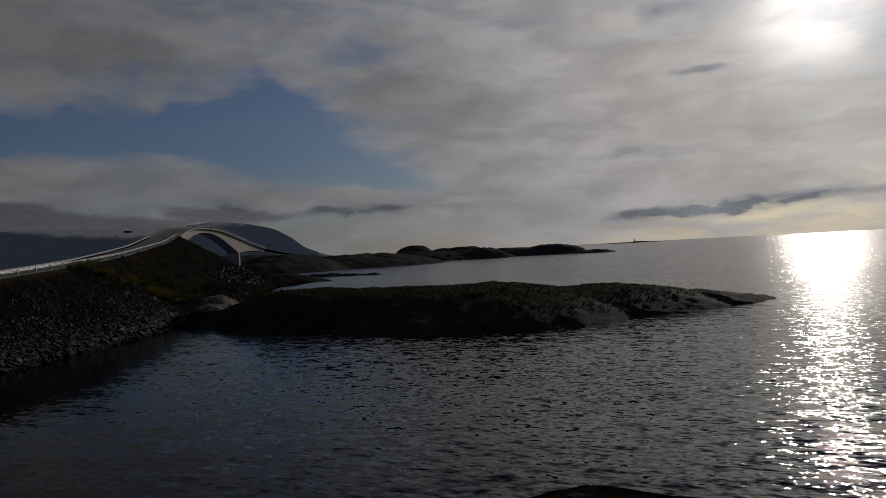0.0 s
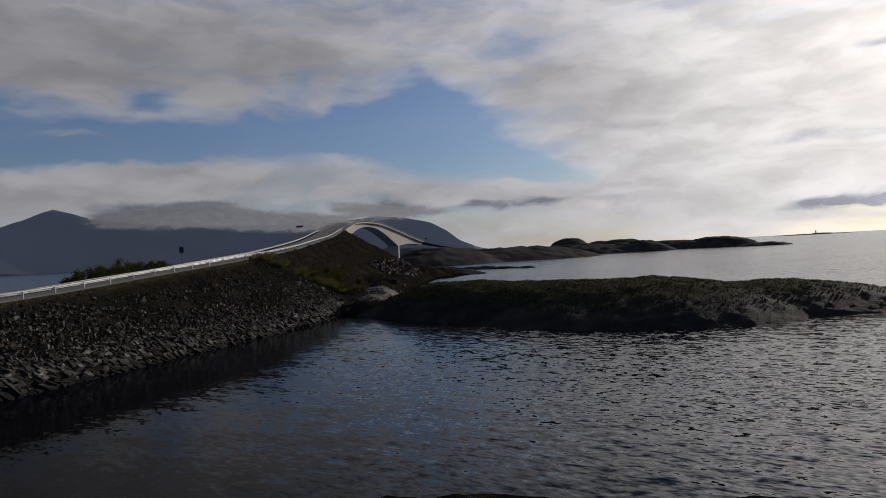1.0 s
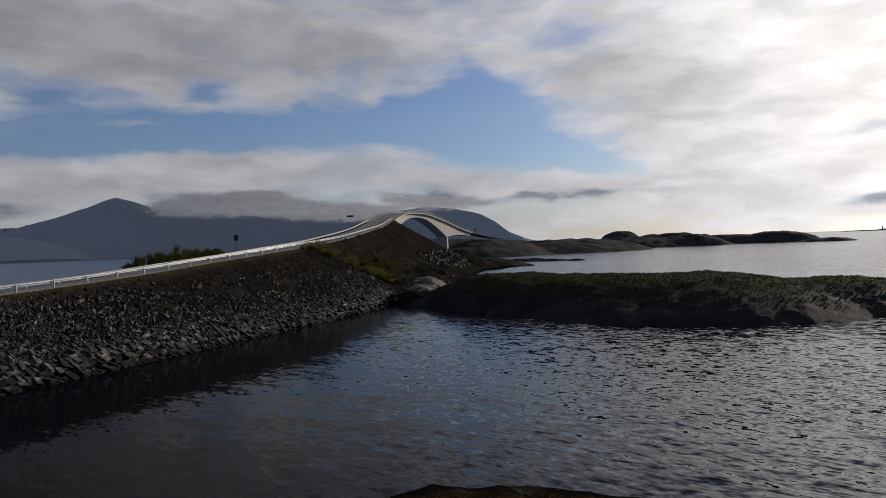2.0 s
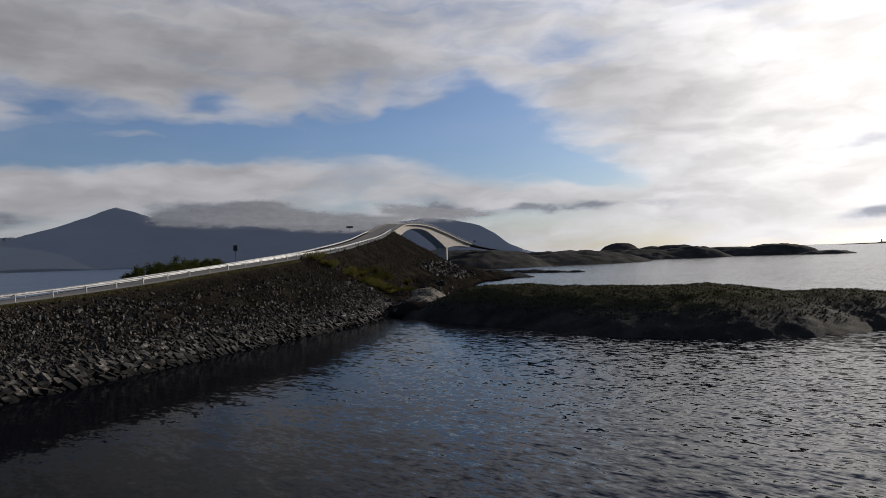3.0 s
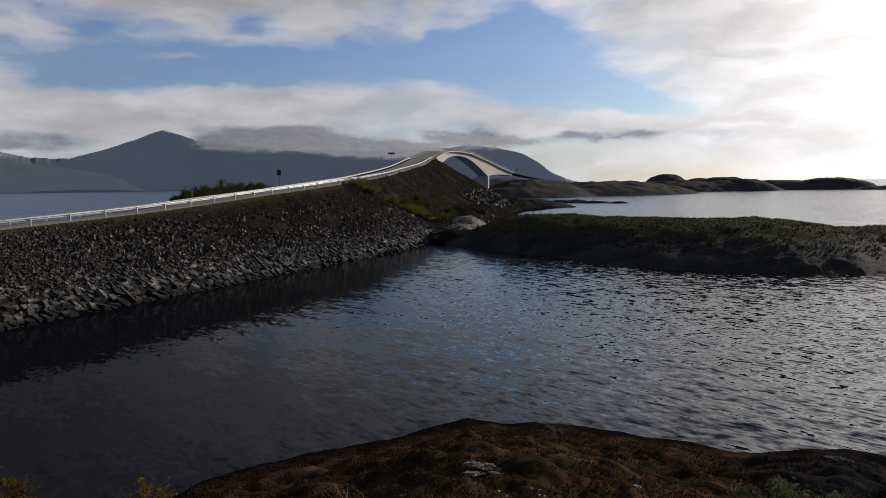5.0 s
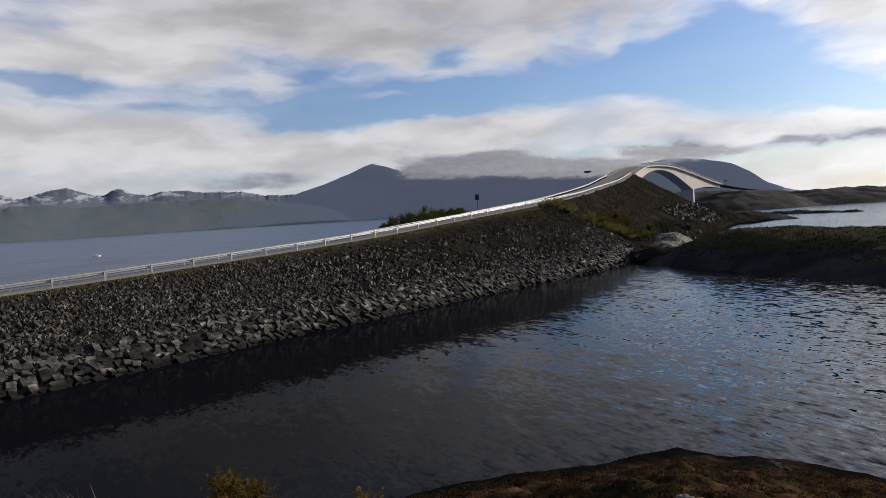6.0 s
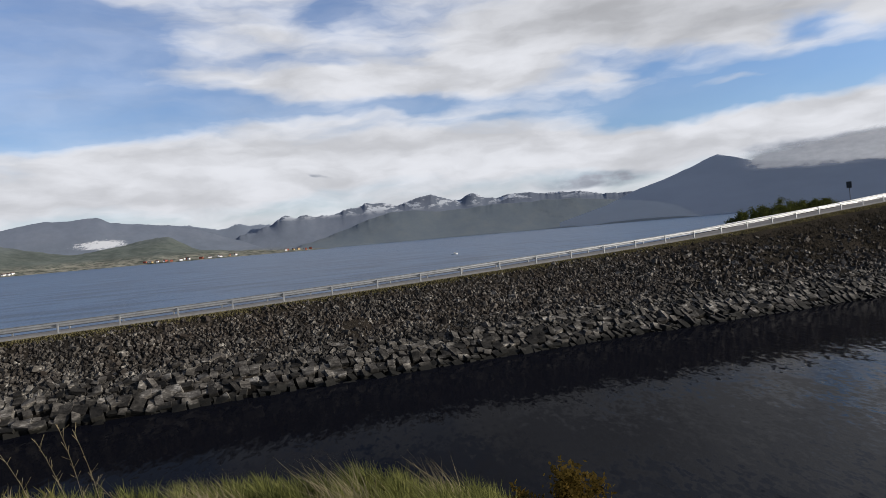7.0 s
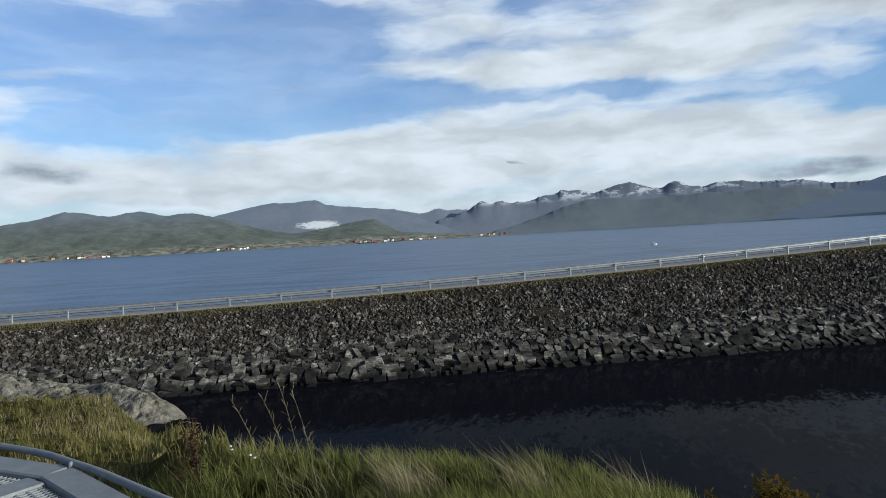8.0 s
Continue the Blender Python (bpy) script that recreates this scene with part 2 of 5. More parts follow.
def wet_foot(low, high, grassy=False):
    """Bare wet rock below a wavering height above the water."""
    def finish(N, b, at, where, color):
        z = N.add("ShaderNodeSeparateXYZ", {0: at.outputs["Position"]}).outputs[2]
        edge = N.math("ADD", z, N.math("MULTIPLY", N.noise(where, 0.5, 5.0, 0.7), -1.6))
        wet = N.step(edge, low, high, 1.0, 0.0)
        if grassy:
            p = N.add("ShaderNodeSeparateXYZ", {0: at.outputs["Position"]})
            side = N.math("ADD", p.outputs[1], N.math("MULTIPLY", N.noise(where, 0.4, 4.0, 0.6), 3.0))
            side = N.math("MULTIPLY", N.step(side, 5.5, 3.5), N.step(p.outputs[0], -2.5, -4.5))
            bare = N.math("ADD", p.outputs[0], N.math("MULTIPLY", N.noise(where, 0.5, 5.0, 0.7), 7.0))
            away = N.math("ADD", p.outputs[1], N.math("MULTIPLY", N.noise(where, 0.8, 5.0, 0.7), 4.0))
            bare = N.math("MULTIPLY", N.step(bare, 4.6, 5.4), N.step(away, 14.2, 14.8))
            color = N.mix(bare, color, N.mix(N.noise(where, 2.0, 6.0, 0.75), rgb(0.006, 0.006, 0.006), rgb(0.04, 0.038, 0.036)))
            color = N.mix(side, color, N.mix(N.noise(where, 1.6, 5.0, 0.7), rgb(0.03, 0.032, 0.010), rgb(0.12, 0.10, 0.035)))
        rock = N.mix(N.noise(where, 2.5, 6.0, 0.7), rgb(0.003, 0.003, 0.003), rgb(0.012, 0.011, 0.010))
        N.put(b, "Specular IOR Level", 0.0)
        N.put(b, "Base Color", N.mix(wet, color, rock))
        N.put(b, "Roughness", N.step(wet, 0.0, 1.0, 0.95, 0.88))
    return finish


def mossy(N, b, at, where, color):
    """Moss and turf where the ground lies level and above the spray."""
    z = N.add("ShaderNodeSeparateXYZ", {0: at.outputs["Position"]}).outputs[2]
    up = N.add("ShaderNodeSeparateXYZ", {0: at.outputs["True Normal"]}).outputs[2]
    m = N.math("MULTIPLY", N.step(z, 1.6, 3.6), N.step(N.math("ADD", up, N.math("MULTIPLY", N.noise(where, 0.35, 5.0, 0.7), 0.5)), 0.95, 1.15))
    turf = N.mix(N.noise(where, 1.4, 6.0, 0.7), rgb(0.026, 0.027, 0.012), rgb(0.082, 0.075, 0.034))
    N.put(b, "Base Color", N.mix(m, color, turf))
    N.put(b, "Roughness", N.step(m, 0.0, 1.0, 0.75, 0.95))


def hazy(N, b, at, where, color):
    """Stand-in for haze: normals turned upward so that slopes kilometres off shade evenly."""
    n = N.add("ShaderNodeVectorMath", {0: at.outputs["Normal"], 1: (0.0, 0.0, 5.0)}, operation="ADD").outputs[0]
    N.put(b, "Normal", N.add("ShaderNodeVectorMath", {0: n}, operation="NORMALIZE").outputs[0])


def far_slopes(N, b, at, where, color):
    """Woods low on the slopes, snow streaks high up and one pale scree."""
    p = N.add("ShaderNodeSeparateXYZ", {0: at.outputs["Position"]})
    z = p.outputs[2]
    wood = N.math("MULTIPLY", N.math("MULTIPLY", N.step(z, 290.0, 60.0), N.step(p.outputs[1], 1500.0, 400.0)), N.step(p.outputs[0], -3900.0, -3600.0, 0.15, 1.0))
    # wood colours are paled for haze too
    c = N.mix(wood, color, N.mix(N.noise(where, 0.02, 5.0, 0.7), rgb(0.115, 0.14, 0.125), rgb(0.19, 0.20, 0.16)))
    c = N.mix(N.math("MULTIPLY", N.step(z, 44.0, 12.0), N.step(p.outputs[1], 1000.0, 500.0)), c, N.mix(N.step(N.noise(where, 0.03, 6.0, 0.75), 0.38, 0.62), rgb(0.08, 0.092, 0.07), rgb(0.37, 0.34, 0.26)))
    c = N.mix(1.0, c, N.add("ShaderNodeCombineXYZ", {k: N.step(N.noise(where, 0.010, 6.0, 0.7), 0.3, 0.7, N.math("MULTIPLY_ADD", wood, -0.2, 0.96), N.math("MULTIPLY_ADD", wood, 0.2, 1.04)) for k in range(3)}).outputs[0], "MULTIPLY")
    streak = N.noise(N.add("ShaderNodeMapping", {"Vector": at.outputs["Position"], "Scale": (1, 1, 2.2)}).outputs[0], 0.012, 6.0, 0.65)
    snow = N.math("MULTIPLY", N.step(z, 195.0, 250.0), N.step(streak, 0.50, 0.57))
    snow = N.math("MULTIPLY", snow, N.math("MULTIPLY", N.step(p.outputs[0], -3000.0, -3600.0), N.step(p.outputs[1], 150.0, 400.0)))
    c = N.mix(snow, c, rgb(0.75, 0.78, 0.82))
    u, v = N.math("DIVIDE", N.math("ADD", p.outputs[1], 219.0), 125.0), N.math("DIVIDE", N.math("SUBTRACT", z, 133.0), 27.0)
    d = N.math("ADD", N.math("ADD", N.math("MULTIPLY", u, u), N.math("MULTIPLY", v, v)), N.math("MULTIPLY", N.noise(N.add("ShaderNodeMapping", {"Vector": at.outputs["Position"], "Scale": (1, 1, 4)}).outputs[0], 0.030, 6.0, 0.9), 6.5))
    scree = N.math("MULTIPLY", N.step(d, 4.5, 3.9), N.step(p.outputs[0], -3900.0, -4100.0))
    N.put(b, "Base Color", N.mix(scree, c, rgb(0.86, 0.86, 0.86)))
    hazy(N, b, at, where, color)


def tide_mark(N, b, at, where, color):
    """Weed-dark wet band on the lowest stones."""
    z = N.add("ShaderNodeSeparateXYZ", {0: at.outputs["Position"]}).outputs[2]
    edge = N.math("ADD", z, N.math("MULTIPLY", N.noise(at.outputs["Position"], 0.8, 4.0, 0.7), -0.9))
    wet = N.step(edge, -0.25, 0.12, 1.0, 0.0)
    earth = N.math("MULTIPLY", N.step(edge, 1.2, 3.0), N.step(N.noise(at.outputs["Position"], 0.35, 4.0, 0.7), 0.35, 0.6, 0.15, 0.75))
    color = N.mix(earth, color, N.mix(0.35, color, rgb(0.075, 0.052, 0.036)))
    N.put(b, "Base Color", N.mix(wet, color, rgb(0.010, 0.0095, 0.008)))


HEATH = material("heath", ((0.010, 0.007, 0.005), (0.034, 0.018, 0.012), (0.032, 0.029, 0.013), (0.072, 0.034, 0.019), (0.11, 0.076, 0.05)), 0.8, 7, 0.95, 1.0, 0.15, spec=0.0, finish=wet_foot(-0.75, -0.35, True))
# fill coloured near black so the gaps between stones look deeply shaded
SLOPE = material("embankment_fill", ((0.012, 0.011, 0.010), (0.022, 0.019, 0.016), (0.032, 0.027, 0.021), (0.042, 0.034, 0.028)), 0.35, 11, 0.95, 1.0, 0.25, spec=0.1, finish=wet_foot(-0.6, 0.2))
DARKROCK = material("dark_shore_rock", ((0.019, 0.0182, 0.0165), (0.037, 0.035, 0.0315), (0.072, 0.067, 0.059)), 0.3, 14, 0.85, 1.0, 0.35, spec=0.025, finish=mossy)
# made paler than the shore rock, with haze put into the colour
HEADROCK = material("headland_rock", ((0.036, 0.034, 0.031), (0.064, 0.060, 0.053), (0.115, 0.107, 0.096)), 0.08, 14, 0.9, 1.0, 0.6, spec=0.02)
PALEROCK = material("pale_ledge_rock", ((0.035, 0.03, 0.022), (0.15, 0.135, 0.10), (0.24, 0.215, 0.175), (0.32, 0.29, 0.235)), 0.6, 8, 0.8, 1.0, 0.25, spec=0.2)
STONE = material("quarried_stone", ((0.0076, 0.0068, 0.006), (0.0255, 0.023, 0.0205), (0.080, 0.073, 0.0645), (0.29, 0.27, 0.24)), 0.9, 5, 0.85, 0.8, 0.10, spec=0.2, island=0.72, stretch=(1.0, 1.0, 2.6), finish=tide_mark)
ASPHALT = material("asphalt", ((0.17, 0.155, 0.135), (0.22, 0.20, 0.175)), 1.5, 30, 0.9, 0.3, 0.02)
GRAVEL = material("shoulder_gravel", ((0.22, 0.20, 0.175), (0.32, 0.30, 0.27)), 2.0, 20, 0.95, 0.5, 0.04)
STEEL = material("galvanised_steel", ((0.25, 0.255, 0.26), (0.38, 0.385, 0.39)), 3.0, 10, 0.42, 0.05, 0.01, metal=0.6)
DARKSTEEL = material("painted_post", ((0.03, 0.03, 0.032), (0.05, 0.05, 0.052)), 3.0, 10, 0.6, 0.05, 0.01)
# darker copy of the concrete, for shade along the bridge deck's edge
SHADECONCRETE = material("shade_dark_concrete", ((0.06, 0.055, 0.05), (0.13, 0.12, 0.11)), 0.5, 12, 0.9, 0.3, 0.05)
CONCRETE = material("pale_concrete", ((0.34, 0.31, 0.275), (0.46, 0.43, 0.385)), 0.4, 12, 0.85, 0.2, 0.05)
# haze over the far land is put into these lightened blue-grey base colours
FARROCK = material("haze_tinted_mountain", ((0.205, 0.235, 0.285), (0.23, 0.26, 0.315), (0.265, 0.29, 0.34)), 0.004, 6, 0.95, 0.1, 8.0, spec=0.02, finish=far_slopes)
CAPEROCK = material("haze_tinted_cape", ((0.29, 0.33, 0.42), (0.305, 0.345, 0.43), (0.325, 0.36, 0.44)), 0.004, 6, 0.95, 0.1, 8.0, spec=0.0, finish=hazy)
PALEFAR = material("haze_tinted_pale_mountain", ((0.30, 0.35, 0.44), (0.36, 0.41, 0.50)), 0.004, 6, 0.95, 0.1, 8.0, spec=0.0, finish=hazy)
FOOTHILL = material("haze_tinted_foothill", ((0.165, 0.195, 0.225), (0.185, 0.215, 0.235), (0.215, 0.235, 0.24)), 0.006, 6, 0.95, 0.1, 8.0, spec=0.0, finish=hazy)
WHITE = material("white_paint", ((0.72, 0.72, 0.70), (0.82, 0.82, 0.80)), 0.3, 6, 0.6, 0.0)
OCHRE = material("ochre_paint", ((0.42, 0.30, 0.14), (0.52, 0.38, 0.19)), 0.3, 6, 0.7, 0.0)
BARNRED = material("barn_red_paint", ((0.28, 0.07, 0.045), (0.36, 0.10, 0.06)), 0.3, 6, 0.7, 0.0)
ROOF = material("dark_roof", ((0.10, 0.07, 0.06), (0.16, 0.11, 0.09)), 0.3, 6, 0.8, 0.0)
BARK = material("bark", ((0.05, 0.04, 0.03), (0.10, 0.08, 0.06)), 8.0, 6, 0.9, 0.3, 0.01)


def blades(name, dark, light, through_light=0.45, gloss=0.0):
    """Thin leaves: reflect on the lit side and let light through."""
    m = bpy.data.materials.new(name)
    m.use_nodes = True
    N = Nodes(m.node_tree)
    at = N.add("ShaderNodeNewGeometry")
    patch = N.noise(at.outputs["Position"], 0.9, 4.0, 0.6)
    f = N.math("ADD", N.math("MULTIPLY", at.outputs["Random Per Island"], 0.55), N.math("MULTIPLY", N.step(patch, 0.3, 0.7), 0.45))
    c = N.mix(f, rgb(*dark), rgb(*light))
    d = N.add("ShaderNodeBsdfDiffuse", {0: c})
    t = N.add("ShaderNodeBsdfTranslucent", {0: c})
    leaf = N.add("ShaderNodeMixShader", {0: through_light, 1: d.outputs[0], 2: t.outputs[0]})
    if gloss:
        leaf = N.add("ShaderNodeMixShader", {0: gloss, 1: leaf.outputs[0], 2: N.add("ShaderNodeBsdfGlossy", {0: rgb(0.8, 0.85, 0.8), "Roughness": 0.28}).outputs[0]})
    N.add("ShaderNodeOutputMaterial", {0: leaf.outputs[0]})
    return m


GRASS = blades("green_grass", (0.022, 0.031, 0.010), (0.255, 0.255, 0.085), 0.45)
STRAW = blades("dry_grass", (0.20, 0.16, 0.09), (0.42, 0.36, 0.23))
HEATHER = blades("heather_twigs", (0.010, 0.006, 0.0045), (0.085, 0.047, 0.028), 0.2)
LEAF = blades("shrub_leaf", (0.03, 0.038, 0.010), (0.13, 0.125, 0.035), 0.4, 0.10)
DARKLEAF = blades("dark_leaf", (0.025, 0.032, 0.010), (0.14, 0.15, 0.045), 0.4)
REDWEED = blades("red_weed", (0.05, 0.03, 0.02), (0.15, 0.085, 0.055))
GORSE = blades("yellow_green_leaf", (0.05, 0.05, 0.012), (0.30, 0.27, 0.08))
RUSTLEAF = blades("autumn_leaf", (0.06, 0.045, 0.012), (0.24, 0.155, 0.04))
OLIVE = blades("olive_leaf", (0.03, 0.032, 0.008), (0.13, 0.12, 0.03))
VERGE = blades("verge_grass", (0.07, 0.062, 0.028), (0.25, 0.215, 0.115), 0.25)
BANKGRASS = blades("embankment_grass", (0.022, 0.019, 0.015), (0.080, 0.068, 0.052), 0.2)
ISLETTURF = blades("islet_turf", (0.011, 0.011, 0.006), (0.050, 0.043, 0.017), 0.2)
DULLGRASS = blades("thin_grass", (0.02, 0.022, 0.008), (0.10, 0.09, 0.035))
MEADOW = blades("meadow_grass", (0.045, 0.046, 0.016), (0.29, 0.255, 0.095), 0.5)
PETAL = blades("white_petal", (0.6, 0.6, 0.55), (0.75, 0.75, 0.7))


def cloud_material(name, rows):
    """Thin cloud with torn edges, lit through by the sun; rows as in the sky."""
    m = bpy.data.materials.new(name)
    m.use_nodes = True
    N = Nodes(m.node_tree)
    p = N.add("ShaderNodeSeparateXYZ", {0: N.add("ShaderNodeNewGeometry").outputs["Position"]})
    a = N.math("MULTIPLY", N.math("ARCTAN2", N.math("MULTIPLY", p.outputs[0], -1.0), p.outputs[1]), 57.2958)
    far_off = N.math("SQRT", N.math("ADD", N.math("MULTIPLY", p.outputs[0], p.outputs[0]), N.math("MULTIPLY", p.outputs[1], p.outputs[1])))
    e = N.math("MULTIPLY", N.math("ARCTANGENT", N.math("DIVIDE", N.math("SUBTRACT", p.outputs[2], 9.5), far_off)), 57.2958)
    v = N.add("ShaderNodeCombineXYZ", {0: a, 1: e, 2: 0.0}).outputs[0]
    stretched = N.add("ShaderNodeMapping", {"Vector": v, "Scale": (0.35, 0.9, 1.0)}).outputs[0]
    torn = N.noise(stretched, 1.5, 6.0, 0.6, 0.3)
    shape = patches(N, v, rows)
    body = N.math("ADD", shape, N.math("MULTIPLY", N.math("MINIMUM", shape, 0.8), N.math("MULTIPLY_ADD", torn, 3.6, -1.8)))
    c = N.mix(N.noise(stretched, 3.0, 5.0, 0.6), rgb(0.32, 0.34, 0.38), rgb(0.64, 0.65, 0.68))
    lit = N.add("ShaderNodeMixShader", {0: 0.6, 1: N.add("ShaderNodeBsdfDiffuse", {0: c}).outputs[0], 2: N.add("ShaderNodeBsdfTranslucent", {0: c}).outputs[0]})
    thin = N.add("ShaderNodeMixShader", {0: N.step(body, 0.05, 1.0, 0.0, 0.93), 1: N.add("ShaderNodeBsdfTransparent").outputs[0], 2: lit.outputs[0]})
    N.add("ShaderNodeOutputMaterial", {0: thin.outputs[0]})
    return m


CLOUD = cloud_material("mountain_cloud", ((36.0, 3.8, 5.0, 0.9, 0, 1.5), (32.5, 4.0, 3.6, 1.1, 0, 1.4), (27.5, 3.2, 6.0, 0.85, 3, 1.6), (23.5, 2.9, 4.0, 0.6, 0, 1.0), (19.3, 3.75, 3.6, 0.65, 8, 1.3), (15.4, 3.6, 3.0, 0.40, 4, 0.9), (39.5, 3.6, 2.2, 0.45, -10, 0.7)))



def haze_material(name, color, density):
    """Translucent veil that stands in for haze and lightens what lies behind."""
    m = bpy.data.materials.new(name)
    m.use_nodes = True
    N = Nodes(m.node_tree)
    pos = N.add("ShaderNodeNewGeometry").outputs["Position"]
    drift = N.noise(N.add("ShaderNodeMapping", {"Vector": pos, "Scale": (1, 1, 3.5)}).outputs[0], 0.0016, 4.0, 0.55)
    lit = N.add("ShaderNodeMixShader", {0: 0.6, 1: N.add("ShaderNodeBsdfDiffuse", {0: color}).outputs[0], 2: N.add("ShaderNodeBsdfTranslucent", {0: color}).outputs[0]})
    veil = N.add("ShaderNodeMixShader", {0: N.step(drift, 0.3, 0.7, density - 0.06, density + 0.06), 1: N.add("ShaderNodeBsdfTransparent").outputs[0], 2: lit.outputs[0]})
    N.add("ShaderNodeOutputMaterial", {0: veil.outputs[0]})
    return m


HAZE = haze_material("haze_veil", rgb(0.165, 0.205, 0.285), 0.74)

# ---- building helpers ----
def part(name, data, mat, parent=None, label=""):
    """Link a bmesh or mesh as one object, under a thing if one is given."""
    if isinstance(data, bmesh.types.BMesh):
        mesh = bpy.data.meshes.new(name)
        data.to_mesh(mesh)
        data.free()
    else:
        mesh = data
    if mat and not mesh.materials:
        mesh.materials.append(mat)
    ob = new(name, mesh)
    ob.parent = parent
    return tagged(ob, label)


def mesh_from(name, verts, faces, smooth=True):
    me = bpy.data.meshes.new(name)
    me.from_pydata(verts, [], faces)
    me.update()
    if smooth:
        me.polygons.foreach_set("use_smooth", [True] * len(me.polygons))
    return me


def sheet(name, us, vs, place):
    """A grid mesh: place(u, v) gives each vertex."""
    verts = [place(u, v) for u in us for v in vs]
    n = len(vs)
    faces = [(i * n + j, (i + 1) * n + j, (i + 1) * n + j + 1, i * n + j + 1) for i in range(len(us) - 1) for j in range(n - 1)]
    return mesh_from(name, verts, faces)


def steps(a, b, n):
    return [a + (b - a) * k / (n - 1) for k in range(n)]


def fbm(x, y, z=0.0, octaves=5):
    return noise.fractal(Vector((x, y, z)), 0.9, 2.1, octaves)


def clamp(x, a=0.0, b=1.0):
    return max(a, min(b, x))


def smooth(x, a, b):
    t = clamp((x - a) / (b - a))
    return t * t * (3 - 2 * t)


# ---- the road's line ----
def curve_through(points, per=12):
    """Catmull-Rom through a few plan points."""
    p = [np.array(q, float) for q in points]
    p = [2 * p[0] - p[1], *p, 2 * p[-1] - p[-2]]
    out = []
    for k in range(1, len(p) - 2):
        for s in range(per):
            t = s / per
            out.append(0.5 * (2 * p[k] + (p[k + 1] - p[k - 1]) * t + (2 * p[k - 1] - 5 * p[k] + 4 * p[k + 1] - p[k + 2]) * t * t
                              + (3 * p[k] - p[k - 1] - 3 * p[k + 1] + p[k + 2]) * t ** 3))
    out.append(p[-2])
    return np.array(out)


# the line of the guardrail on the bay side; the carriageway lies to its left
LINE = curve_through(((-54.3, -160, 4.7), (-54.5, -60, 4.6), (-54.7, 0, 5.15), (-54.7, 49, 6.8), (-54.8, 75, 8.4), (-55.2, 95, 9.7), (-60.5, 123, 11.2),
                      (-67, 147, 12.7), (-75, 180, 15.2), (-85, 214, 18.3), (-99, 268, 23.6), (-105, 313, 24.7), (-108.5, 352, 22.6), (-110, 416, 16.6),
                      (-102, 480, 12.0), (-80, 560, 10.0), (-40, 640, 9.0)), 16)
RUN = np.concatenate([[0], np.cumsum(np.linalg.norm(np.diff(LINE[:, :2], axis=0), axis=1))])


def on_line(s):
    """Point, heading and left-hand normal at a run s along the line."""
    p = np.array([np.interp(s, RUN, LINE[:, k]) for k in range(3)])
    q = np.array([np.interp(s + 1.0, RUN, LINE[:, k]) for k in range(3)]) - np.array([np.interp(s - 1.0, RUN, LINE[:, k]) for k in range(3)])
    q[2] /= np.linalg.norm(q[:2])
    q[:2] /= np.linalg.norm(q[:2])
    return p, q, np.array([-q[1], q[0], 0.0])


def run_at(y):
    return float(np.interp(y, LINE[:, 1], RUN))


def swept(name, section, s0, s1, step, lift=0.0, closed=False):
    """Sweep a section of (offset to the left, height) along the line."""
    n = max(2, int((s1 - s0) / step) + 1)

    def place(s, k):
        p, q, left = on_line(s)
        return tuple(p + left * section[k][0] + np.array([0, 0, section[k][1] + lift - (crossfall(s) * section[k][0] if section[k][0] > 1 else 0)]))
    idx = list(range(len(section))) + ([0] if closed else [])
    return sheet(name, steps(s0, s1, n), idx, place)


BRIDGE0, BRIDGE1 = run_at(216), run_at(416)


def crossfall(s):
    """Fall of the carriageway towards the fjord, levelling out before the bridge."""
    return 0.045 * (1 - smooth(s, BRIDGE0 - 70, BRIDGE0 - 12))



def hills(x, y, rows):
    """Height of overlapping rounded rocks: centre x, y, half length, half width, turn, height."""
    z = -3.0
    for cx, cy, a, b, turn, h in rows:
        c, s = math.cos(radians(turn)), math.sin(radians(turn))
        u, v = ((x - cx) * c + (y - cy) * s) / a, ((y - cy) * c - (x - cx) * s) / b
        z = max(z, h * (1 - (u * u + v * v) ** 1.25) if u * u + v * v < 4 else -3.0)
    return z


# ---- water ----
def sea(name):
    """A sheet to the horizon, drawn finer towards the bay, with short wind waves that fade with distance."""
    az_list = np.radians(np.concatenate([np.arange(-50, 125, 0.2), np.arange(125, 310.1, 5.0)]))
    rings = [0.0, 8.0]
    while rings[-1] < 420:
        rings.append(rings[-1] * 1.007 + 0.02)
    while rings[-1] < 4300:
        rings.append(rings[-1] * 1.2)
    r = np.array(rings + [4930.0])
    A, R_ = np.meshgrid(az_list, r, indexing="ij")
    X, Y = -np.sin(A) * R_, np.cos(A) * R_
    Z = np.zeros_like(X)
    spacing = np.gradient(r)[None, :]
    g = np.random.default_rng(5)
    for lam in np.geomspace(1.6, 8.0, 30):
        th = radians(63) + g.normal(0, 0.30)
        k = 2 * math.pi / lam
        fade = np.clip(lam / (4.0 * spacing) - 0.8, 0, 1)
        patch = 0.75 + 0.25 * np.sin(X * 0.05 * g.normal() + Y * 0.05 * g.normal() + g.uniform(0, 6))
        Z += 0.0004 * lam * fade * patch * np.sin(k * (X * math.cos(th) + Y * math.sin(th)) + g.uniform(0, 6.28))
    Z *= np.clip(np.minimum(A - az_list[0], radians(124) - A) * 12, 0, 1)
    n = len(r)
    i, j = np.meshgrid(np.arange(len(az_list) - 1), np.arange(n - 1), indexing="ij")
    q = (i * n + j).ravel()
    faces = np.stack([q, q + 1, q + n + 1, q + n], 1)
    return mesh_from(name, np.stack([X, Y, Z], -1).reshape(-1, 3).tolist(), faces.tolist())


water = part("water", sea("water"), WATER)
tagged(water, "dark wind-rippled sea water of a sheltered bay", "water", kind="structure")

